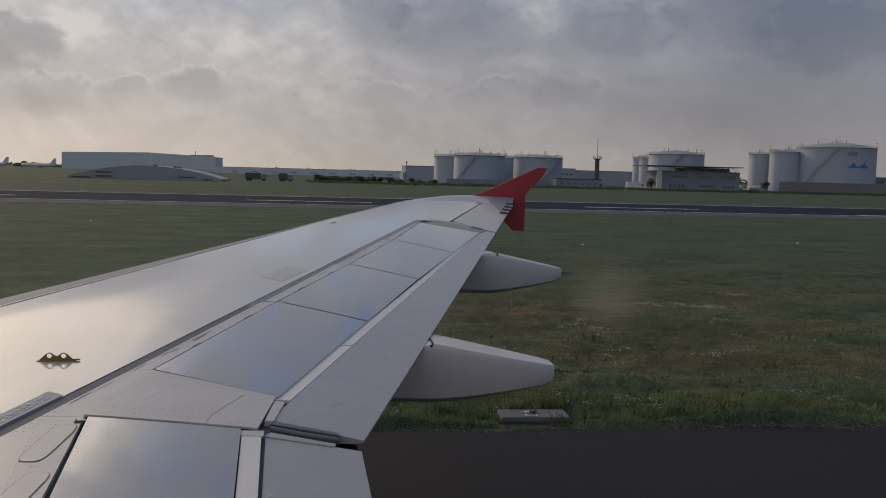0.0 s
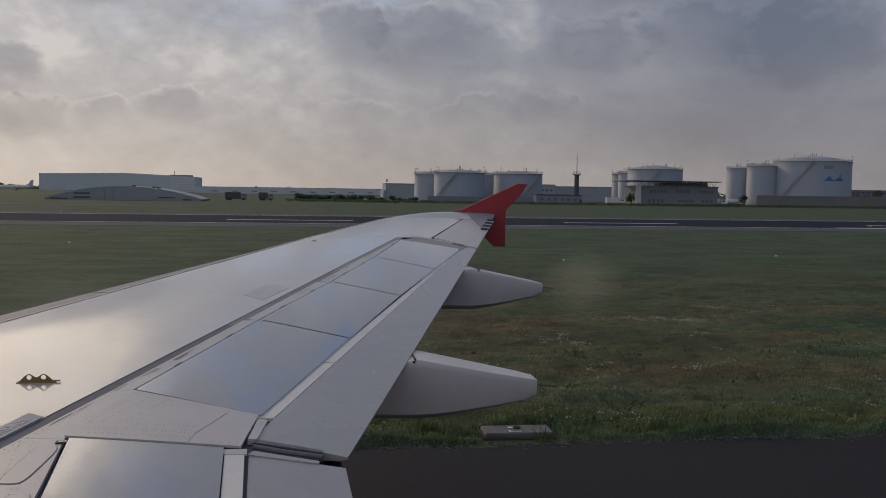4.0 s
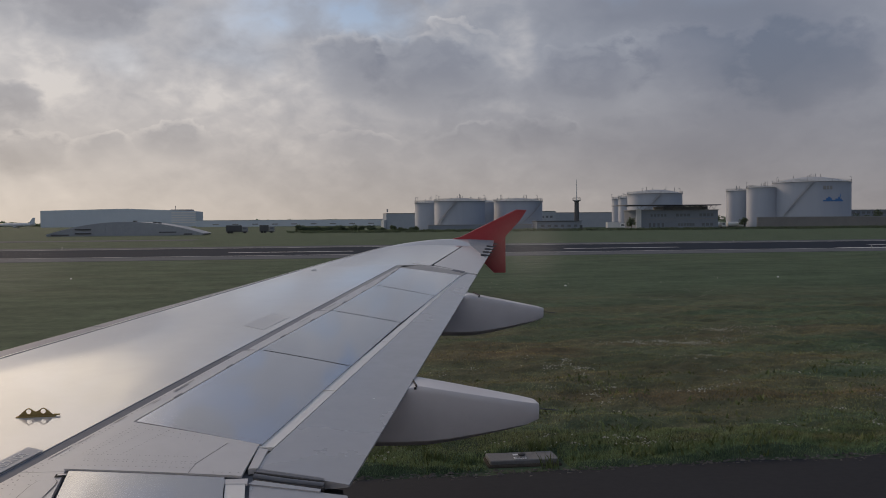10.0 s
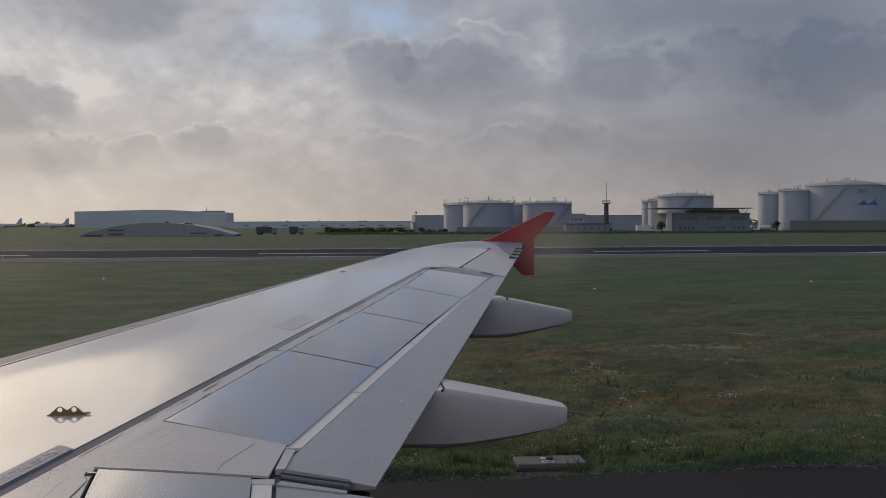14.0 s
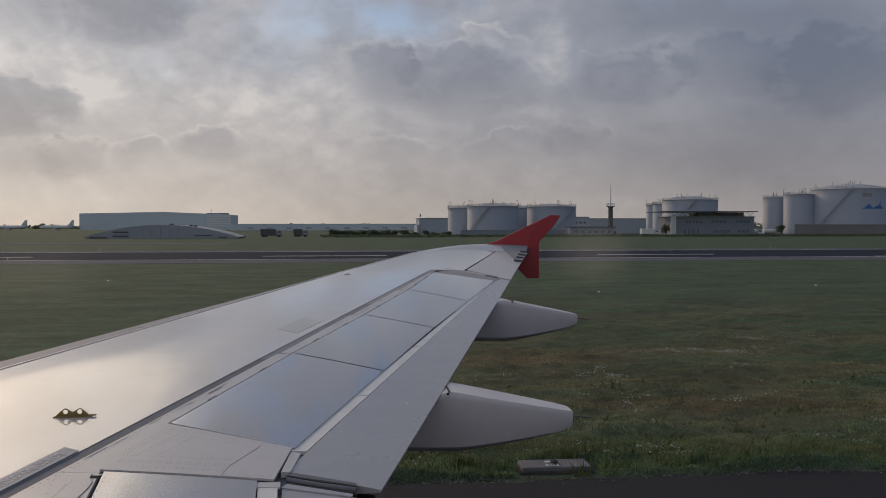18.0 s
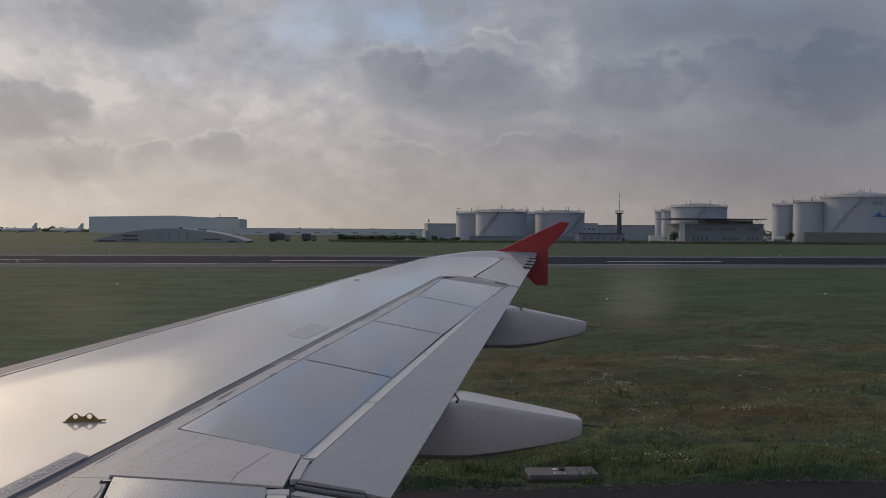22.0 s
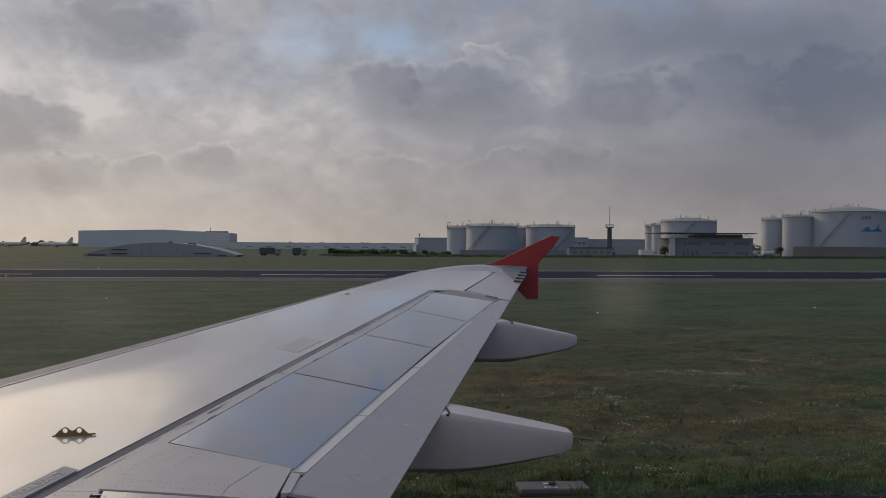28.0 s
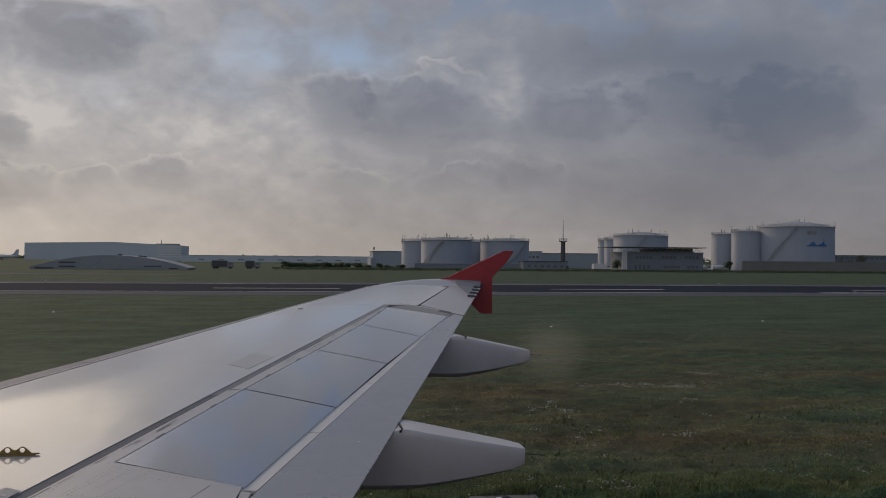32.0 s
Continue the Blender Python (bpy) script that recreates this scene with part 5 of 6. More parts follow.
def airliner(x, y, turn, tail, label):
    t = thing("parked_airliner", (x, y, 0), label, "airliner", "parked airliners", turn=turn)
    prof = [(0.05, -18), (0.9, -17.2), (1.6, -15.5), (1.98, -12), (1.98, 8), (1.5, 13), (0.5, 18.5), (0.05, 19)]
    bm = lathe(prof, 20)
    bmesh.ops.rotate(bm, verts=bm.verts, cent=(0, 0, 0), matrix=Matrix.Rotation(radians(90), 3, "Y"))
    bmesh.ops.translate(bm, verts=bm.verts, vec=(0, 0, 3.9))
    part("fuselage", bm, M_WHITE, t, "", True)
    bm = bmesh.new()
    pr = [(11.5, 5.4), (15.5, 11.6), (18.0, 11.6), (17.6, 4.6)]
    a = [bm.verts.new((px, -0.15, pz)) for px, pz in pr]
    b = [bm.verts.new((px, 0.15, pz)) for px, pz in pr]
    bm.faces.new(a)
    bm.faces.new(b[::-1])
    for i in range(4):
        bm.faces.new((a[i], b[i], b[(i + 1) % 4], a[(i + 1) % 4]))
    part("tail_fin", bm, tail, t)
    for s in (-1, 1):
        bm = slab([(-3, s * 1.6), (3, s * 1.6), (7.6, s * 16.8), (6.0, s * 16.8)], 2.9, 3.2)
        part("wing", bm, M_WALL, t)
        bm = slab([(14, s * 0.6), (17, s * 0.6), (18, s * 6), (16.6, s * 6)], 4.6, 4.75)
        part("tailplane", bm, M_WALL, t)
        bm = lathe([(0.7, -2.2), (1.1, -2.0), (1.0, 0.6), (0.5, 1.6)], 14)
        bmesh.ops.rotate(bm, verts=bm.verts, cent=(0, 0, 0), matrix=Matrix.Rotation(radians(90), 3, "Y"))
        bmesh.ops.translate(bm, verts=bm.verts, vec=(-1.5, s * 5.75, 1.7))
        part("engine", bm, M_WHITE, t, "", True)
        part("main_leg", tube([(1.5, s * 3.6, 0.5), (1.5, s * 3.6, 3.0)], 0.16, 6), M_STEEL, t)
    wheels(t, (1.5,), (-3.9, -3.3, 3.3, 3.9), 0.55, 0.4)
    part("nose_leg", tube([(-12.5, 0, 0.0), (-12.5, 0, 2.4)], 0.14, 6), M_STEEL, t)
    return t


airliner(-362, 1010, 20, M_WHITE, "white parked airliner far across the airfield")
airliner(-322, 1040, 12, M_CLAD, "white parked airliner with a pale blue tail")
airliner(-405, 990, 25, M_BLUE, "white parked airliner with a blue tail fin")


def leaves(n, spread, size, seed, lobes=5):
    """A crown of small leaf cards in uneven lobes."""
    rnd = random.Random(seed)
    heads = [(Vector((rnd.uniform(-0.6, 0.6), rnd.uniform(-0.6, 0.6), rnd.uniform(-0.45, 0.6))), rnd.uniform(0.35, 0.62)) for _ in range(lobes)]
    vs, fs = [], []
    for _ in range(n):
        c, r = heads[rnd.randrange(lobes)]
        d = Vector((rnd.gauss(0, 1), rnd.gauss(0, 1), rnd.gauss(0, 1))).normalized() * r * rnd.uniform(0.55, 1.05)
        p = c + d
        p = Vector((p.x * spread[0], p.y * spread[1], p.z * spread[2]))
        a = Vector((rnd.gauss(0, 1), rnd.gauss(0, 1), rnd.gauss(0, 1))).normalized()
        b = a.orthogonal().normalized()
        s = size * rnd.uniform(0.6, 1.3)
        i = len(vs)
        vs += [tuple(p - a * s), tuple(p + b * s * 0.7), tuple(p + a * s), tuple(p - b * s * 0.7)]
        fs.append((i, i + 1, i + 2, i + 3))
    return vs, fs


def tree(x, y, h, w, seed, label, name="tree", trunk=0.35):
    t = thing(name, (x, y, 0), label, name, "trees and bushes")
    rnd = random.Random(seed)
    bm = tube([(0, 0, 0), (0.05 * w, 0, h * trunk), (0, 0.04 * w, h * 0.75)], 0.06 * w + 0.05, 7, r_end=0.03)
    for k in range(4):
        a = rnd.uniform(0, math.tau)
        tube([(0, 0, h * trunk * 0.9), (w * 0.35 * math.cos(a), w * 0.35 * math.sin(a), h * 0.7)], 0.05 + 0.02 * w, 5, bm, r_end=0.02)
    part("trunk", bm, M_BARK, t)
    vs, fs = leaves(420, (w * 0.62, w * 0.62, h * 0.42), 0.055 * w + 0.12, seed, 7)
    z0 = h * (trunk * 0.45 + 0.5)
    me = mesh_from("crown", [(p[0], p[1], max(0.05, p[2] + z0)) for p in vs], fs, M_LEAF)
    o = new("crown", me)
    o.parent = t
    return t


rnd = random.Random(11)
for k in range(13):
    x = -6 + 1.7 * k + rnd.uniform(-0.8, 0.8)
    tree(x, 405 + rnd.uniform(-4, 4), rnd.uniform(1.8, 3.3), rnd.uniform(3.2, 5.0), 20 + k, "dark green bush before the far halls", "bush", 0.1)
for k in range(7):
    tree(16 + 4.6 * k + rnd.uniform(-0.6, 0.6), 388 + rnd.uniform(-2, 2), rnd.uniform(2.0, 3.2), rnd.uniform(3.2, 4.6), 40 + k, "dark green bush beside the low wall", "bush", 0.1)
tree(138, 377, 5.2, 4.2, 60, "dark leafy tree beside the office")
tree(196.0, 388, 5.0, 4.0, 61, "dark leafy tree behind the wall")
for k in range(9):
    tree(285 + 9 * k + rnd.uniform(-3, 3), 430 + rnd.uniform(-8, 14), rnd.uniform(5, 9), rnd.uniform(4, 7), 70 + k, "green tree near the terminal buildings")

# woods on the skyline
rnd = random.Random(5)
vs, fs = [], []
for k in range(760):
    x = rnd.uniform(-1500, 1900)
    y = 1750 + rnd.uniform(0, 160)
    hgt = 7 + 6 * noise.noise((x * 0.004, 2.0, 0)) + rnd.uniform(-1.5, 3.0)
    hgt *= 2.0 if noise.noise((x * 0.012, 9.0, 0)) > 0.22 else 1.0
    cv, cf = leaves(16, (11, 6, hgt * 0.5), 3.0, 1000 + k, 3)
    i = len(vs)
    vs += [(p[0] + x, p[1] + y, max(0.0, p[2] + hgt * 0.5)) for p in cv]
    fs += [tuple(i + q for q in f) for f in cf]
o = new("far_woods", mesh_from("far_woods", vs, fs, M_LEAF))
tagged(o, "hazy line of distant woods on the horizon", "woods", kind="stuff")

# rough weeds along the far edge of the airfield
vs, fs = [], []
for k in range(1500):
    x = rnd.uniform(-10, 330)
    y = 352 + rnd.uniform(-3, 6)
    cv, cf = leaves(9, (1.8, 1.0, 0.6), 0.34, 3000 + k, 2)
    i = len(vs)
    vs += [(p[0] + x, p[1] + y, max(0.0, p[2] + 0.55)) for p in cv]
    fs += [tuple(i + q for q in f) for f in cf]
o = new("far_weeds", mesh_from("far_weeds", vs, fs, M_LEAF))
tagged(o, "dark uncut weeds along the airfield edge", "weeds", kind="stuff")
strip("far_taxiway", 228, 243, 0.03, M_SHOULDER, "pale taxiway crossing the far grass", -900, -30)

# buildings past the huge tank
tb = house("terminal_building", 283, 322, 448, 465, 8.5, M_WALL, "grey three-storey terminal block with window rows")
for z in (1.4, 4.2, 6.6):
    window_row(tb, -18, 18, -8.5, z, z + 1.3, 12, 0.7)
cb = house("airport_workshop", 366, 402, 450, 468, 8.0, M_DKSTEEL, "dark workshop with a blue fascia and wide roof", roof=M_DKSTEEL, lip=1.2)
part("fascia", box(-15, 18, -9.2, -9.0, 1.4, 2.4), M_BLUE, cb, "blue fascia")
window_row(cb, -14, 17, -9.0, 3.6, 5.6, 8, 0.8)
dk = house("cargo_hall", 470, 540, 430, 470, 15, M_DKSTEEL, "dark tall cargo hall at the airfield edge")
window_row(dk, -32, 32, -20, 2, 6, 10, 0.7)


def lamp_mast(x, y, h):
    t = thing("light_mast", (x, y, 0), "tall grey steel light mast with a lamp ring", "light mast", "light masts")
    part("pole", tube([(0, 0, 0), (0, 0, h)], 0.35, 10, r_end=0.15), M_STEEL, t)
    part("lamp_ring", lathe([(0.2, h - 0.1), (1.6, h), (1.6, h + 0.3), (0.2, h + 0.4)], 16), M_STEEL, t)
    return t


lamp_mast(462, 425, 30)

# ---------------------------------------------------------------- airfield furniture


def edge_light(x, y, lens, label):
    t = thing("airfield_light", (x, y, 0.0), label, "airfield light", "airfield lights")
    part("base", lathe([(0.02, 0), (0.14, 0.0), (0.13, 0.05), (0.03, 0.08), (0.03, 0.28), (0.07, 0.30)], 12), M_STEEL, t)
    part("lens", lathe([(0.07, 0.30), (0.075, 0.36), (0.05, 0.42), (0.01, 0.44)], 12), lens, t)
    return t


for k in range(-5, 7):
    edge_light(18 + 60 * k, 116.5, M_WHITE, "small white runway edge light on the shoulder")
    edge_light(18 + 60 * k, 158.5, M_WHITE, "small white runway edge light on the shoulder")
for x, y in ((168, 20.4), (172, 25.6), (170, 33)):
    edge_light(x, y, M_BLUEGLASS, "blue taxiway edge light on a short stem")


def marker(x, y):
    t = thing("marker_cap", (x, y, 0), "small white marker cap in the grass", "marker", "marker caps")
    part("cap", lathe([(0.085, 0.0), (0.085, 0.03), (0.055, 0.065), (0.01, 0.075)], 14), M_WHITE, t)


for x, y in ((16.4, 57.2), (34.0, 62.0), (-19.0, 74.0)):
    marker(x, y)


HATCH = (3.66, 15.62)


def hatch(x, y, turn, seed):
    """A concrete inspection slab with two mushroom vents and a small plate, in a worn soil bed."""
    t = thing("inspection_slab", (x, y, 0.0), "pale concrete inspection slab with two round vents", "inspection slab", "inspection slabs", turn=turn)
    bm = box(-0.62, 0.62, -0.27, 0.27, 0.0, 0.11, 0.015)
    part("slab", bm, M_CONC, t)
    for vx in (-0.55, 0.5):
        part("vent", lathe([(0.04, 0.11), (0.045, 0.13), (0.07, 0.135), (0.075, 0.15), (0.05, 0.165), (0.01, 0.17)], 14), M_CONC, t, "round concrete vent cap", True)
    plate = part("number_plate", box(-0.17, 0.05, -0.22, -0.10, 0.114, 0.12), M_WHITE, t, "small white plate with dark bars")
    for k in range(2):
        part("bar", box(-0.15, 0.03, -0.2 + 0.045 * k, -0.18 + 0.045 * k, 0.121, 0.123), M_DARK, plate)
    part("white_plate", box(-0.15, 0.05, 0.02, 0.12, 0.114, 0.12), M_WHITE, t, "small white plate")
    part("footing", box(-0.66, 0.66, -0.36, 0.31, -0.02, 0.042, 0.02), M_SOIL, t, "worn brown soil footing")
    return t


M_SOIL = surface("bare_soil", (0.05, 0.042, 0.034), (0.105, 0.09, 0.075), 1.6, 0.95, bump=0.9, fine=9, spec=0.1)
for x, y, turn in ((HATCH[0], HATCH[1], -1), (13.9, 15.7, 3), (-6.4, 15.6, -3), (70.5, 15.5, 4), (139.3, 15.6, -1)):
    hatch(x, y, turn, 1)

# crumbled soil lip between asphalt and grass
rnd = random.Random(21)
vs, fs = [], []
for k in range(2600):
    x = rnd.uniform(-14, 24)
    y = 14.86 + 0.16 * noise.noise((x * 0.6, 3, 0)) + rnd.gauss(0.06, 0.11)
    r = rnd.uniform(0.008, 0.028) * (2.0 if rnd.random() < 0.05 else 1)
    i = len(vs)
    z = 0.028
    for q in range(5):
        a = q * math.tau / 5 + rnd.uniform(-0.3, 0.3)
        vs.append((x + r * 1.5 * math.cos(a), y + r * math.sin(a), z))
    vs.append((x + rnd.uniform(-r, r) * 0.4, y, z + r * rnd.uniform(0.5, 1.1)))
    fs += [(i + q, i + (q + 1) % 5, i + 5) for q in range(5)]
M_CRUMB = surface("soil_crumbs", (0.08, 0.072, 0.064), (0.19, 0.175, 0.16), 3, 0.95, vary=0.35, island=True, spec=0.1)
o = new("soil_crumbs", mesh_from("soil_crumbs", vs, fs, M_CRUMB))
tagged(o, "crumbled soil and pebbles along the asphalt edge", "soil", kind="stuff")

# ---------------------------------------------------------------- grass
M_WEED = surface("weed_leaf", (0.10, 0.13, 0.05), (0.18, 0.21, 0.085), 1.0, 0.8, vary=0.25, island=True, spec=0.2)


LEFT, RIGHT = -0.06, 0.76
_table = np.random.default_rng(77).random((128, 128))


def soft_noise(x, y):
    """Smooth values between -1 and 1 on a unit lattice."""
    x, y = np.asarray(x, float), np.asarray(y, float)
    i, j = np.floor(x).astype(int), np.floor(y).astype(int)
    u, v = x - i, y - j
    u, v = u * u * (3 - 2 * u), v * v * (3 - 2 * v)
    g = lambda a, b: _table[a % 128, b % 128]
    lo = g(i, j) * (1 - u) + g(i + 1, j) * u
    hi = g(i, j + 1) * (1 - u) + g(i + 1, j + 1) * u
    return 2 * (lo * (1 - v) + hi * v) - 1


def verge_edge(x):
    return 15.0 + 0.07 * soft_noise(x * 0.8, x * 0 + 3.3) + 0.05 * soft_noise(x * 3.1, x * 0 + 9.1)


def turf(x, y):
    """Height of the tussocky turf above the bare ground."""
    h = 0.10 + 0.06 * soft_noise(x / 2.6, y / 1.7) + 0.075 * soft_noise(x / 0.9 + 5, y / 0.7) + 0.03 * soft_noise(x / 0.3 + 9, y / 0.24)
    d = y - verge_edge(x)
    h = h + (0.03 + 0.03 * soft_noise(x / 0.7, y * 0 + 4.4)) * np.exp(-(d / 0.4) ** 2)
    rise = np.clip(d / 0.16, 0, 1)
    far = np.clip((60 - y) / 22, 0, 1)
    bed = np.clip(np.maximum(np.abs(x - HATCH[0]) - 0.72, (y - HATCH[1] - 0.32)) / 0.12, 0, 1)
    return np.maximum(h, 0.012) * rise * far * bed


_ty = 14.95 + 45.0 * (np.linspace(0, 1, 330) ** 2.0)
_tu = np.linspace(LEFT - 0.05, RIGHT + 0.05, 420)
_Y, _U = np.meshgrid(_ty, _tu, indexing="ij")
_X = _U * _Y
_Z = turf(_X, _Y) + 0.004
_n, _m = _Y.shape
me = bpy.data.meshes.new("turf")
me.vertices.add(_n * _m)
me.vertices.foreach_set("co", np.stack([_X, _Y, _Z], -1).astype(np.float32).ravel())
_q = (np.arange(_n - 1)[:, None] * _m + np.arange(_m - 1)[None, :]).ravel()
_loops = np.stack([_q, _q + 1, _q + _m + 1, _q + _m], -1).astype(np.int32)
me.loops.add(_loops.size)
me.loops.foreach_set("vertex_index", _loops.ravel())
me.polygons.add(len(_q))
me.polygons.foreach_set("loop_start", (np.arange(len(_q)) * 4).astype(np.int32))
me.update(calc_edges=True)
me.validate()
me.materials.append(M_GRASS)
smooth(me)
tagged(new("turf", me), "tussocky green and brown turf beside the taxiway", "turf", kind="stuff")


def blades(name, material, label, count, area, height, width, seed, lean=0.5, clump=0.0, keep=None):
    """Bent blades of grass scattered over a wedge (near y, far y, left slope, right slope)."""
    rng = np.random.default_rng(seed)
    y0, y1, l, r = area
    y = y0 + (y1 - y0) * rng.random(count) ** 1.0
    x = (l + (r - l) * rng.random(count)) * y
    if clump:
        cx, cy = x[: count // 8], y[: count // 8]
        pick = rng.integers(0, len(cx), count)
        x, y = cx[pick] + rng.normal(0, clump, count) * 1.4, cy[pick] + rng.normal(0, clump, count)
        y = np.maximum(y, y0)
    patch = np.sin(x * 0.9 + 1.7 * np.sin(y * 0.35)) * np.sin(y * 0.55 + 1.3 * np.sin(x * 0.23)) + 0.6 * np.sin(x * 2.3 + y * 1.1)
    h = height[0] + (height[1] - height[0]) * rng.random(count) ** 1.6
    h = h * (1 + 0.28 * patch)
    if keep is not None:
        ok = keep(x, y, rng)
        x, y, h, patch = x[ok], y[ok], h[ok], patch[ok]
    n = len(x)
    w = (width[0] + (width[1] - width[0]) * rng.random(n)) * 0.5
    a = rng.random(n) * 2 * np.pi
    b = rng.random(n) * 2 * np.pi
    d = lean * h * (0.3 + rng.random(n))
    base = turf(x, y)
    v = np.zeros((n, 5, 3), np.float32)
    for k, (s, f, g) in enumerate(((-1, 0, 0), (1, 0, 0), (0.75, 0.55, 0.3), (-0.75, 0.55, 0.3), (0, 1, 1))):
        v[:, k, 0] = x + s * w * np.cos(a) + g * d * np.cos(b)
        v[:, k, 1] = y + s * w * np.sin(a) + g * d * np.sin(b)
        v[:, k, 2] = base + h * f
    me = bpy.data.meshes.new(name)
    me.vertices.add(n * 5)
    me.vertices.foreach_set("co", v.ravel())
    base = (np.arange(n) * 5)[:, None]
    loops = np.concatenate([base + np.array([[0, 1, 2, 3]]), base + np.array([[3, 2, 4]])], 1).ravel()
    me.loops.add(n * 7)
    me.loops.foreach_set("vertex_index", loops.astype(np.int32))
    me.polygons.add(n * 2)
    st = ((np.arange(n) * 7)[:, None] + np.array([[0, 4]])).ravel()
    me.polygons.foreach_set("loop_start", st.astype(np.int32))
    me.update(calc_edges=True)
    me.validate()
    me.materials.append(material)
    return tagged(new(name, me), label, "grass", kind="stuff")


def off_slab(x, y, rng):
    bed = (np.abs(x - HATCH[0]) < 0.74) & (y < HATCH[1] + 0.34)
    return (y > verge_edge(x) + 0.01) & ~bed


def thinning(x, y, rng):
    return off_slab(x, y, rng) & (rng.random(len(x)) < np.clip((46 - y) / 22, 0, 1))


blades("grass_verge", M_BLADE, "longer green grass along the taxiway edge", 52000, (14.9, 17.2, LEFT, RIGHT), (0.02, 0.075), (0.008, 0.018), 1, 0.7, 0.12, off_slab)
blades("grass_near", M_BLADE, "short green airfield grass", 110000, (15.0, 46, LEFT, RIGHT), (0.015, 0.05), (0.014, 0.03), 2, 1.0, 0.18, thinning)
blades("dry_grass", M_STRAW, "dry straw-coloured grass among the green", 24000, (15.2, 46, LEFT, RIGHT), (0.02, 0.06), (0.012, 0.024), 3, 0.9, 0.4, thinning)
blades("weed_tufts", M_WEED, "broad-leaved weed tufts in the grass", 900, (15.1, 24, LEFT, RIGHT), (0.05, 0.16), (0.03, 0.07), 7, 0.9, 0.16, off_slab)
blades("verge_weeds", M_WEED, "taller leafy weeds standing by the taxiway", 700, (15.1, 16.6, LEFT, RIGHT), (0.05, 0.2), (0.02, 0.05), 8, 0.6, 0.09, off_slab)


for k, (dx, dy, n, h) in enumerate(((-0.86, 0.0, 90, 0.30), (0.40, -0.47, 46, 0.34), (0.92, -0.2, 80, 0.24), (1.15, -0.3, 60, 0.2), (-0.3, 0.42, 130, 0.26), (0.4, 0.45, 130, 0.24), (2.6, -0.12, 220, 0.34), (-1.6, 0.1, 120, 0.24), (5.4, -0.15, 120, 0.24), (4.3, -0.2, 70, 0.2))):
    cx, cy = HATCH[0] + dx, HATCH[1] + dy
    blades("weed_clump", M_WEED if k % 2 else M_BLADE, "leafy weed clump beside the concrete slab", n, (cy - 0.1, cy + 0.12, (cx - 0.16) / cy, (cx + 0.16) / cy), (0.05, h), (0.008, 0.03), 50 + k, 0.45)


def flowers(name, material, label, spots, seed, size):
    rnd = random.Random(seed)
    vs, fs = [], []
    for cx, cy, sx, sy, n in spots:
        for _ in range(n):
            x, y = rnd.gauss(cx, sx), rnd.gauss(cy, sy)
            if y < 15.2 or (abs(x - HATCH[0]) < 0.8 and y < HATCH[1] + 0.36):
                continue
            z = rnd.uniform(0.02, 0.09) + float(turf(x, y))
            r = size * rnd.uniform(0.6, 1.3)
            tilt = Vector((rnd.uniform(-0.5, 0.5), rnd.uniform(-0.9, 0.1), 1)).normalized()
            a = tilt.orthogonal().normalized()
            b = tilt.cross(a)
            i = len(vs)
            for k in range(6):
                p = Vector((x, y, z)) + r * (math.cos(k * 1.047) * a + math.sin(k * 1.047) * b)
                vs.append(tuple(p))
            vs.append(tuple(Vector((x, y, z)) + tilt * r * 0.5))
            fs += [(i + k, i + (k + 1) % 6, i + 6) for k in range(6)]
    o = new(name, mesh_from(name, vs, fs, material))
    return tagged(o, label, "flowers", kind="stuff")


rnd = random.Random(8)
white = [(12.4, 29.3, 1.5, 0.3, 420), (15.6, 31.8, 1.3, 0.4, 240), (7.2, 25.1, 0.5, 0.35, 90), (9.3, 21.4, 0.6, 0.3, 40), (18, 46, 2.0, 1.4, 60), (4.4, 18.4, 0.5, 0.3, 30), (6.4, 16.4, 0.3, 0.2, 60)]
# every patch is made of small dense clumps
clumps = []
for cx, cy, sx, sy, n in white:
    for _ in range(max(2, n // 14)):
        clumps.append((rnd.gauss(cx, sx), rnd.gauss(cy, sy), rnd.uniform(0.12, 0.3), rnd.uniform(0.08, 0.2), rnd.randint(6, 20)))
white = clumps
for _ in range(64):
    y = rnd.uniform(15.4, 27)
    white.append((rnd.uniform(-0.02, 0.7) * y, y, rnd.uniform(0.08, 0.22), rnd.uniform(0.06, 0.14), rnd.randint(4, 14)))
for _ in range(26):
    y = rnd.uniform(20, 62)
    white.append((rnd.uniform(-0.05, 0.7) * y, y, rnd.uniform(0.2, 1.2), rnd.uniform(0.15, 0.6), rnd.randint(4, 18)))
flowers("white_flowers", M_PETAL, "small white yarrow flowers in clusters", white, 9, 0.019)
yellow = []
for _ in range(22):
    y = rnd.uniform(15.4, 30)
    yellow.append((rnd.uniform(-0.02, 0.66) * y, y, 0.3, 0.2, rnd.randint(2, 7)))
flowers("yellow_flowers", M_YPETAL, "small yellow flowers scattered in the grass", yellow, 10, 0.014)

# ---------------------------------------------------------------- the runway exit left behind
EX = 163.0
bm = bmesh.new()
outline = [(EX - 10, 14.9), (EX + 70, 14.9), (EX + 70, 100), (EX - 40, 100), (EX - 26, 60), (EX - 14, 40), (EX - 9, 30)]
exit_pad = solo("runway_exit", slab(outline, -0.05, 0.034), M_TAXI, "brownish asphalt runway exit with yellow markings", "taxiway", "structure")


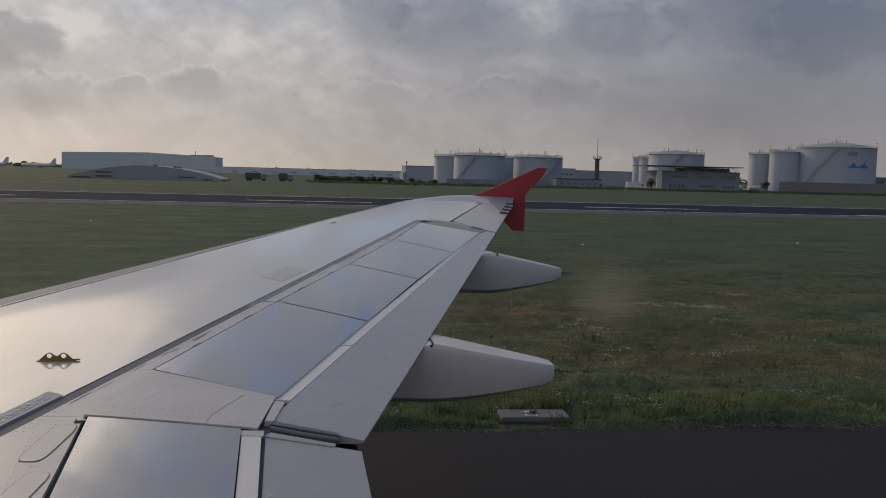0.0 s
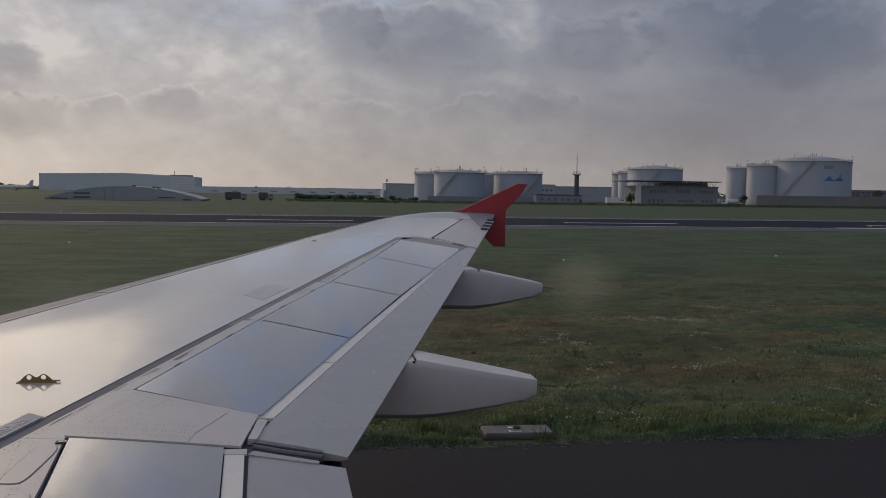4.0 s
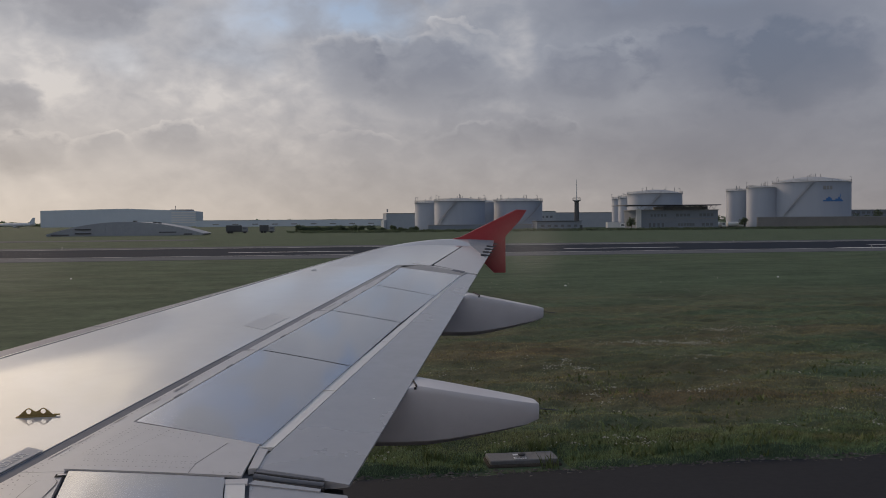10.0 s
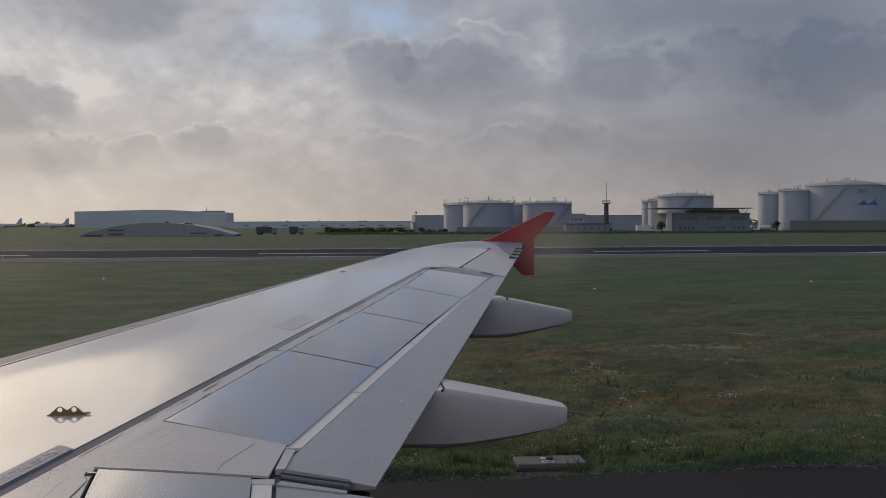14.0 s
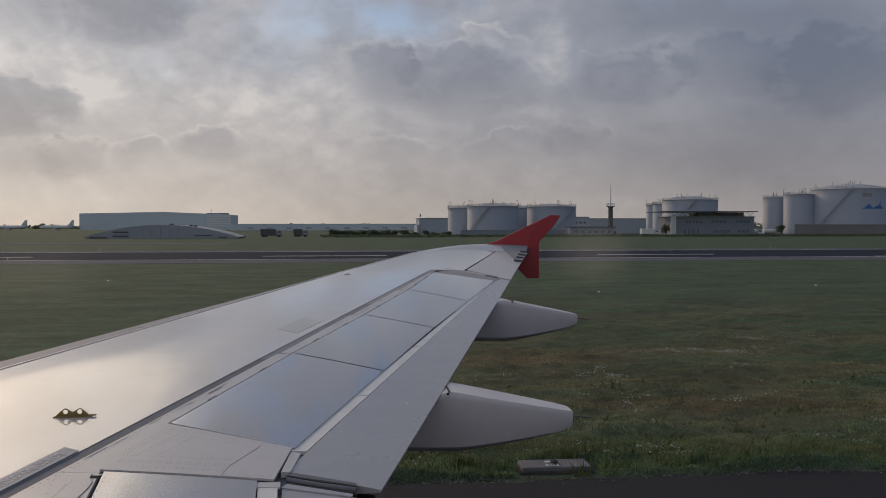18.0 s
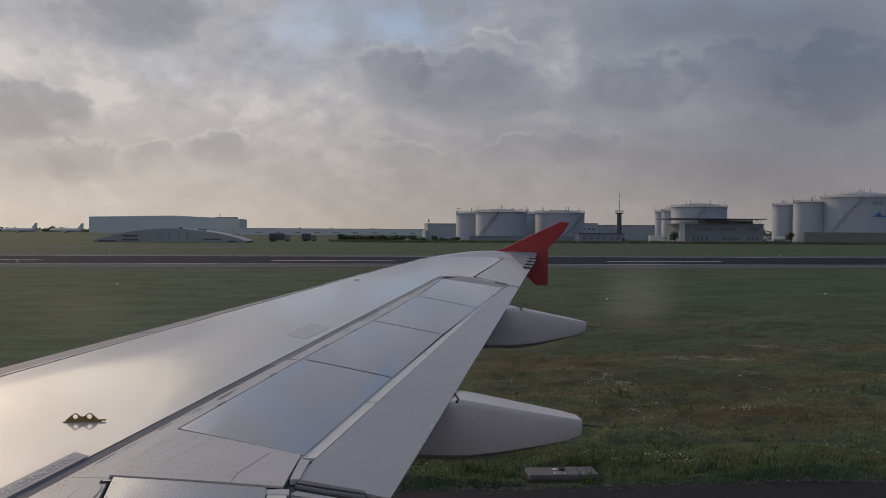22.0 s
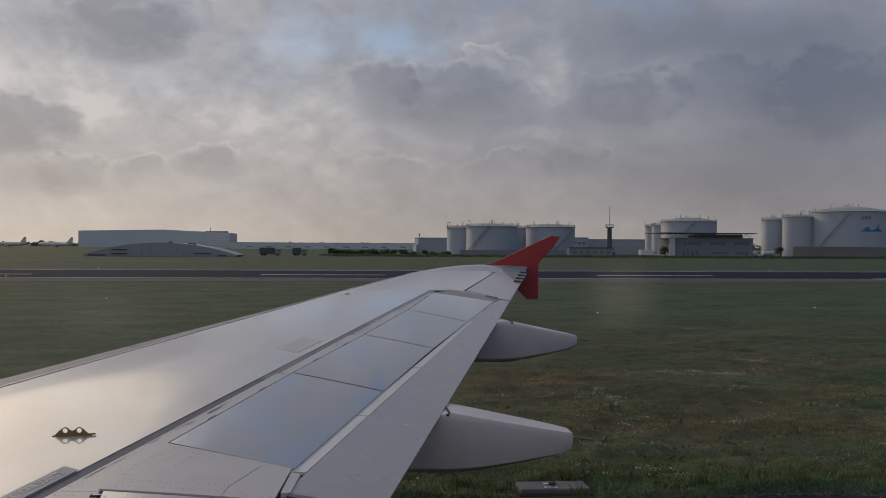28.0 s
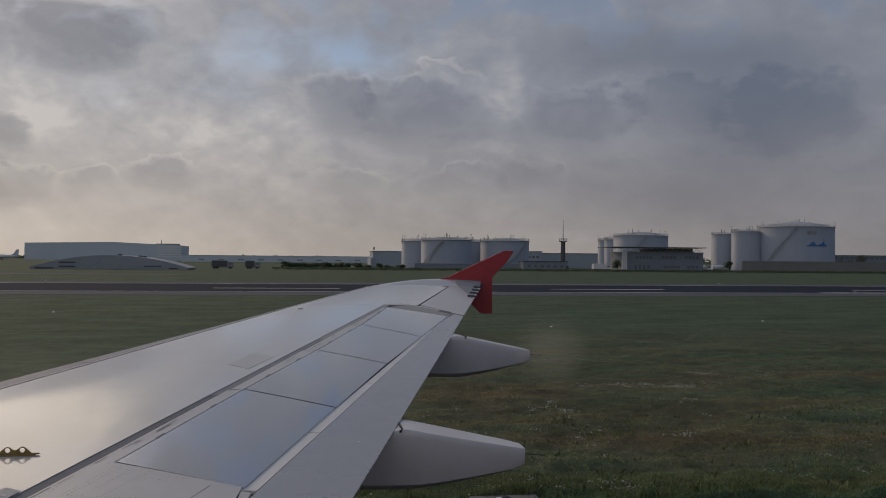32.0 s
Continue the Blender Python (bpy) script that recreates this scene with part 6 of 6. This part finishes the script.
def ribbon(path, w, z0, z1):
    bm = bmesh.new()
    pts = [Vector(p) for p in path]
    rows = []
    for i, p in enumerate(pts):
        d = (pts[min(i + 1, len(pts) - 1)] - pts[max(i - 1, 0)]).normalized()
        s = Vector((-d.y, d.x)) * w / 2
        rows.append([bm.verts.new((*(p + k * s), z)) for k, z in ((-1, z0), (-1, z1), (1, z1), (1, z0))])
    for u, v in zip(rows, rows[1:]):
        for k in range(3):
            bm.faces.new((u[k], u[k + 1], v[k + 1], v[k]))
    bmesh.ops.recalc_face_normals(bm, faces=bm.faces)
    return bm


for off in (0.0, 0.32):
    arc = [(EX + 2.0 + (12.2 + off) * math.cos(a), 25.5 + (13.6 + off) * math.sin(a)) for a in [radians(-95 + 175 * k / 40) for k in range(41)]]
    solo("exit_edge_line", ribbon(arc, 0.16, 0.03, 0.05), M_YELLOW, "curved double yellow edge line", "marking", "structure")
for (x0, y0), (x1, y1) in (((4.6, 19.2), (9.2, 17.2)), ((7.9, 24.2), (12.8, 23.4)), ((8.3, 29.2), (13.4, 30.0)), ((1.0, 14.6), (2.6, 12.6)), ((6.2, 33.8), (9.2, 36.6))):
    solo("exit_bar", ribbon([(EX + x0, y0), (EX + x1, y1)], 0.7, 0.03, 0.05), M_YELLOW, "broad yellow painted bar", "marking", "structure")
island = [(EX + 2.2 + 4.9 * math.cos(a), 26 + 4.6 * math.sin(a)) for a in [k * math.tau / 28 for k in range(28)]]
solo("grass_island", slab(island, 0.0, 0.12), M_GRASS, "round grass island in the asphalt", "grass", "structure")


def board(x, y, turn, w, h, panels, label):
    t = thing("airfield_sign", (x, y, 0), label, "sign", "airfield signs", turn=turn)
    for s in (-0.35, 0.35):
        part("leg", tube([(s * w, 0, 0), (s * w, 0, 0.3)], 0.03, 8), M_STEEL, t)
    x0 = -w / 2
    for frac, face, ink, text in panels:
        x1 = x0 + w * frac
        p = part("panel", box(x0, x1, -0.07, 0.07, 0.28, 0.28 + h, 0.012), M_WHITE, t, "white sign housing")
        part("face", box(x0 + 0.04, x1 - 0.04, -0.078, -0.074, 0.32, 0.24 + h), face, p)
        m = Matrix.Translation((x0 + 0.09, -0.0795, 0.28 + h * 0.26)) @ Matrix.Rotation(radians(90), 4, "X")
        lettering("sign_text", text, h * 0.66, ink, p, m)
        x0 = x1
    return t


board(144.6, 23.5, -28, 1.45, 0.72, [(1.0, M_SIGNYEL, M_DARK, "2611m\u2192")], "yellow distance sign with black figures in the grass")
board(119.4, 27.6, -22, 2.0, 0.75, [(0.3, M_DARK, M_SIGNYEL, "S4"), (0.7, M_SIGNRED, M_WHITE, "24-06")], "red and black runway holding sign in grass")
for k in range(2):
    solo("touchdown_bar", box(75 + 36 * k, 98 + 36 * k, 119 + 8.0 * k, 120.8 + 8.0 * k, 0.03, 0.052), M_LINE, "broad white touchdown marking", "marking", "structure")

# ---------------------------------------------------------------- the hull that carries wing and camera
bm = bmesh.new()
xs = [-6.0, -4.0, -2.0, -0.9, -0.24, 0.34, 1.0, 2.5, 4.5]
mid_y, mid_z, rad = -1.62, 3.9, 1.98
hole0, hole1 = math.degrees(math.asin((4.15 - mid_z) / rad)), math.degrees(math.asin((4.56 - mid_z) / rad))
angs = [hole0, hole1] + [hole1 + (360 + hole0 - hole1) * k / 32 for k in range(1, 32)]
grid = [[bm.verts.new((x, mid_y + rad * math.cos(radians(a)), mid_z + rad * math.sin(radians(a)))) for a in angs] for x in xs]
for i in range(len(xs) - 1):
    for k in range(len(angs)):
        if i == 4 and k == 0:
            continue
        j = (k + 1) % len(angs)
        bm.faces.new((grid[i][k], grid[i + 1][k], grid[i + 1][j], grid[i][j]))
bmesh.ops.recalc_face_normals(bm, faces=bm.faces)
bmesh.ops.solidify(bm, geom=bm.faces[:], thickness=0.05)
hull = thing("fuselage", (0, -1.62, 0), "white curved fuselage section with one window opening", "fuselage")
bmesh.ops.translate(bm, verts=bm.verts, vec=(0, 1.62, 0))
part("shell", bm, M_HULL, hull, "", True)
for s in (-1, 1):
    part("gear_leg", tube([(-0.9, s * 1.2, 0.5), (-0.9, s * 1.2, 2.6)], 0.13, 10), M_STEEL, hull)
    for w in (-0.35, 0.35):
        bm = lathe([(0.05, -0.18), (0.42, -0.18), (0.55, -0.1), (0.55, 0.1), (0.42, 0.18), (0.05, 0.18)], 20)
        bmesh.ops.rotate(bm, verts=bm.verts, cent=(0, 0, 0), matrix=Matrix.Rotation(radians(90), 3, "X"))
        bmesh.ops.translate(bm, verts=bm.verts, vec=(-0.9, s * 1.2 + w, 0.58))
        part("wheel", bm, M_RUBBER, hull, "black tyre")
for x in (-5.99, 4.49):
    bm = lathe([(0.01, 0.0), (rad - 0.06, 0.0), (rad - 0.06, 0.06), (0.01, 0.06)], 40)
    bmesh.ops.rotate(bm, verts=bm.verts, cent=(0, 0, 0), matrix=Matrix.Rotation(radians(90), 3, "Y"))
    bmesh.ops.translate(bm, verts=bm.verts, vec=(x - 0.03, 0, mid_z))
    part("bulkhead", bm, M_HULL, hull)

# scratched acrylic window pane with old smears
M_PANE = bpy.data.materials.new("window_acrylic")
M_PANE.use_nodes = True
M_PANE.node_tree.nodes.clear()
T = Tree(M_PANE.node_tree)
where = T.node("ShaderNodeTexCoord").outputs["Object"]
cut = T.node("ShaderNodeSeparateXYZ")
T.link(where, cut.inputs[0])
grime = None
for sx, sz, rx, rz, k in ((0.082, 4.335, 0.019, 0.016, 0.10), (-0.104, 4.329, 0.024, 0.013, 0.05)):
    u = T.math("DIVIDE", T.math("SUBTRACT", cut.outputs[0], sx), rx)
    w = T.math("DIVIDE", T.math("SUBTRACT", cut.outputs[2], sz), rz)
    g = T.math("SUBTRACT", 1.0, T.math("MULTIPLY_ADD", u, u, T.math("MULTIPLY", w, w)), clamp=True)
    g = T.math("MULTIPLY", T.math("MULTIPLY", g, g), k)
    grime = g if grime is None else T.math("ADD", grime, g)
clear = T.node("ShaderNodeBsdfTransparent")
veil = T.node("ShaderNodeBsdfTranslucent")
veil.inputs[0].default_value = (0.8, 0.8, 0.76, 1)
mx = T.node("ShaderNodeMixShader")
T.link(grime, mx.inputs[0])
T.link(clear.outputs[0], mx.inputs[1])
T.link(veil.outputs[0], mx.inputs[2])
T.link(mx.outputs[0], T.node("ShaderNodeOutputMaterial").inputs[0])
bm = bmesh.new()
bm.faces.new([bm.verts.new(p) for p in ((-0.26, 1.93, 4.13), (0.36, 1.93, 4.13), (0.36, 1.93, 4.58), (-0.26, 1.93, 4.58))])
pane = part("window_pane", bm, M_PANE, hull, "clear scratched acrylic pane with faint smears")
pane.visible_shadow = False
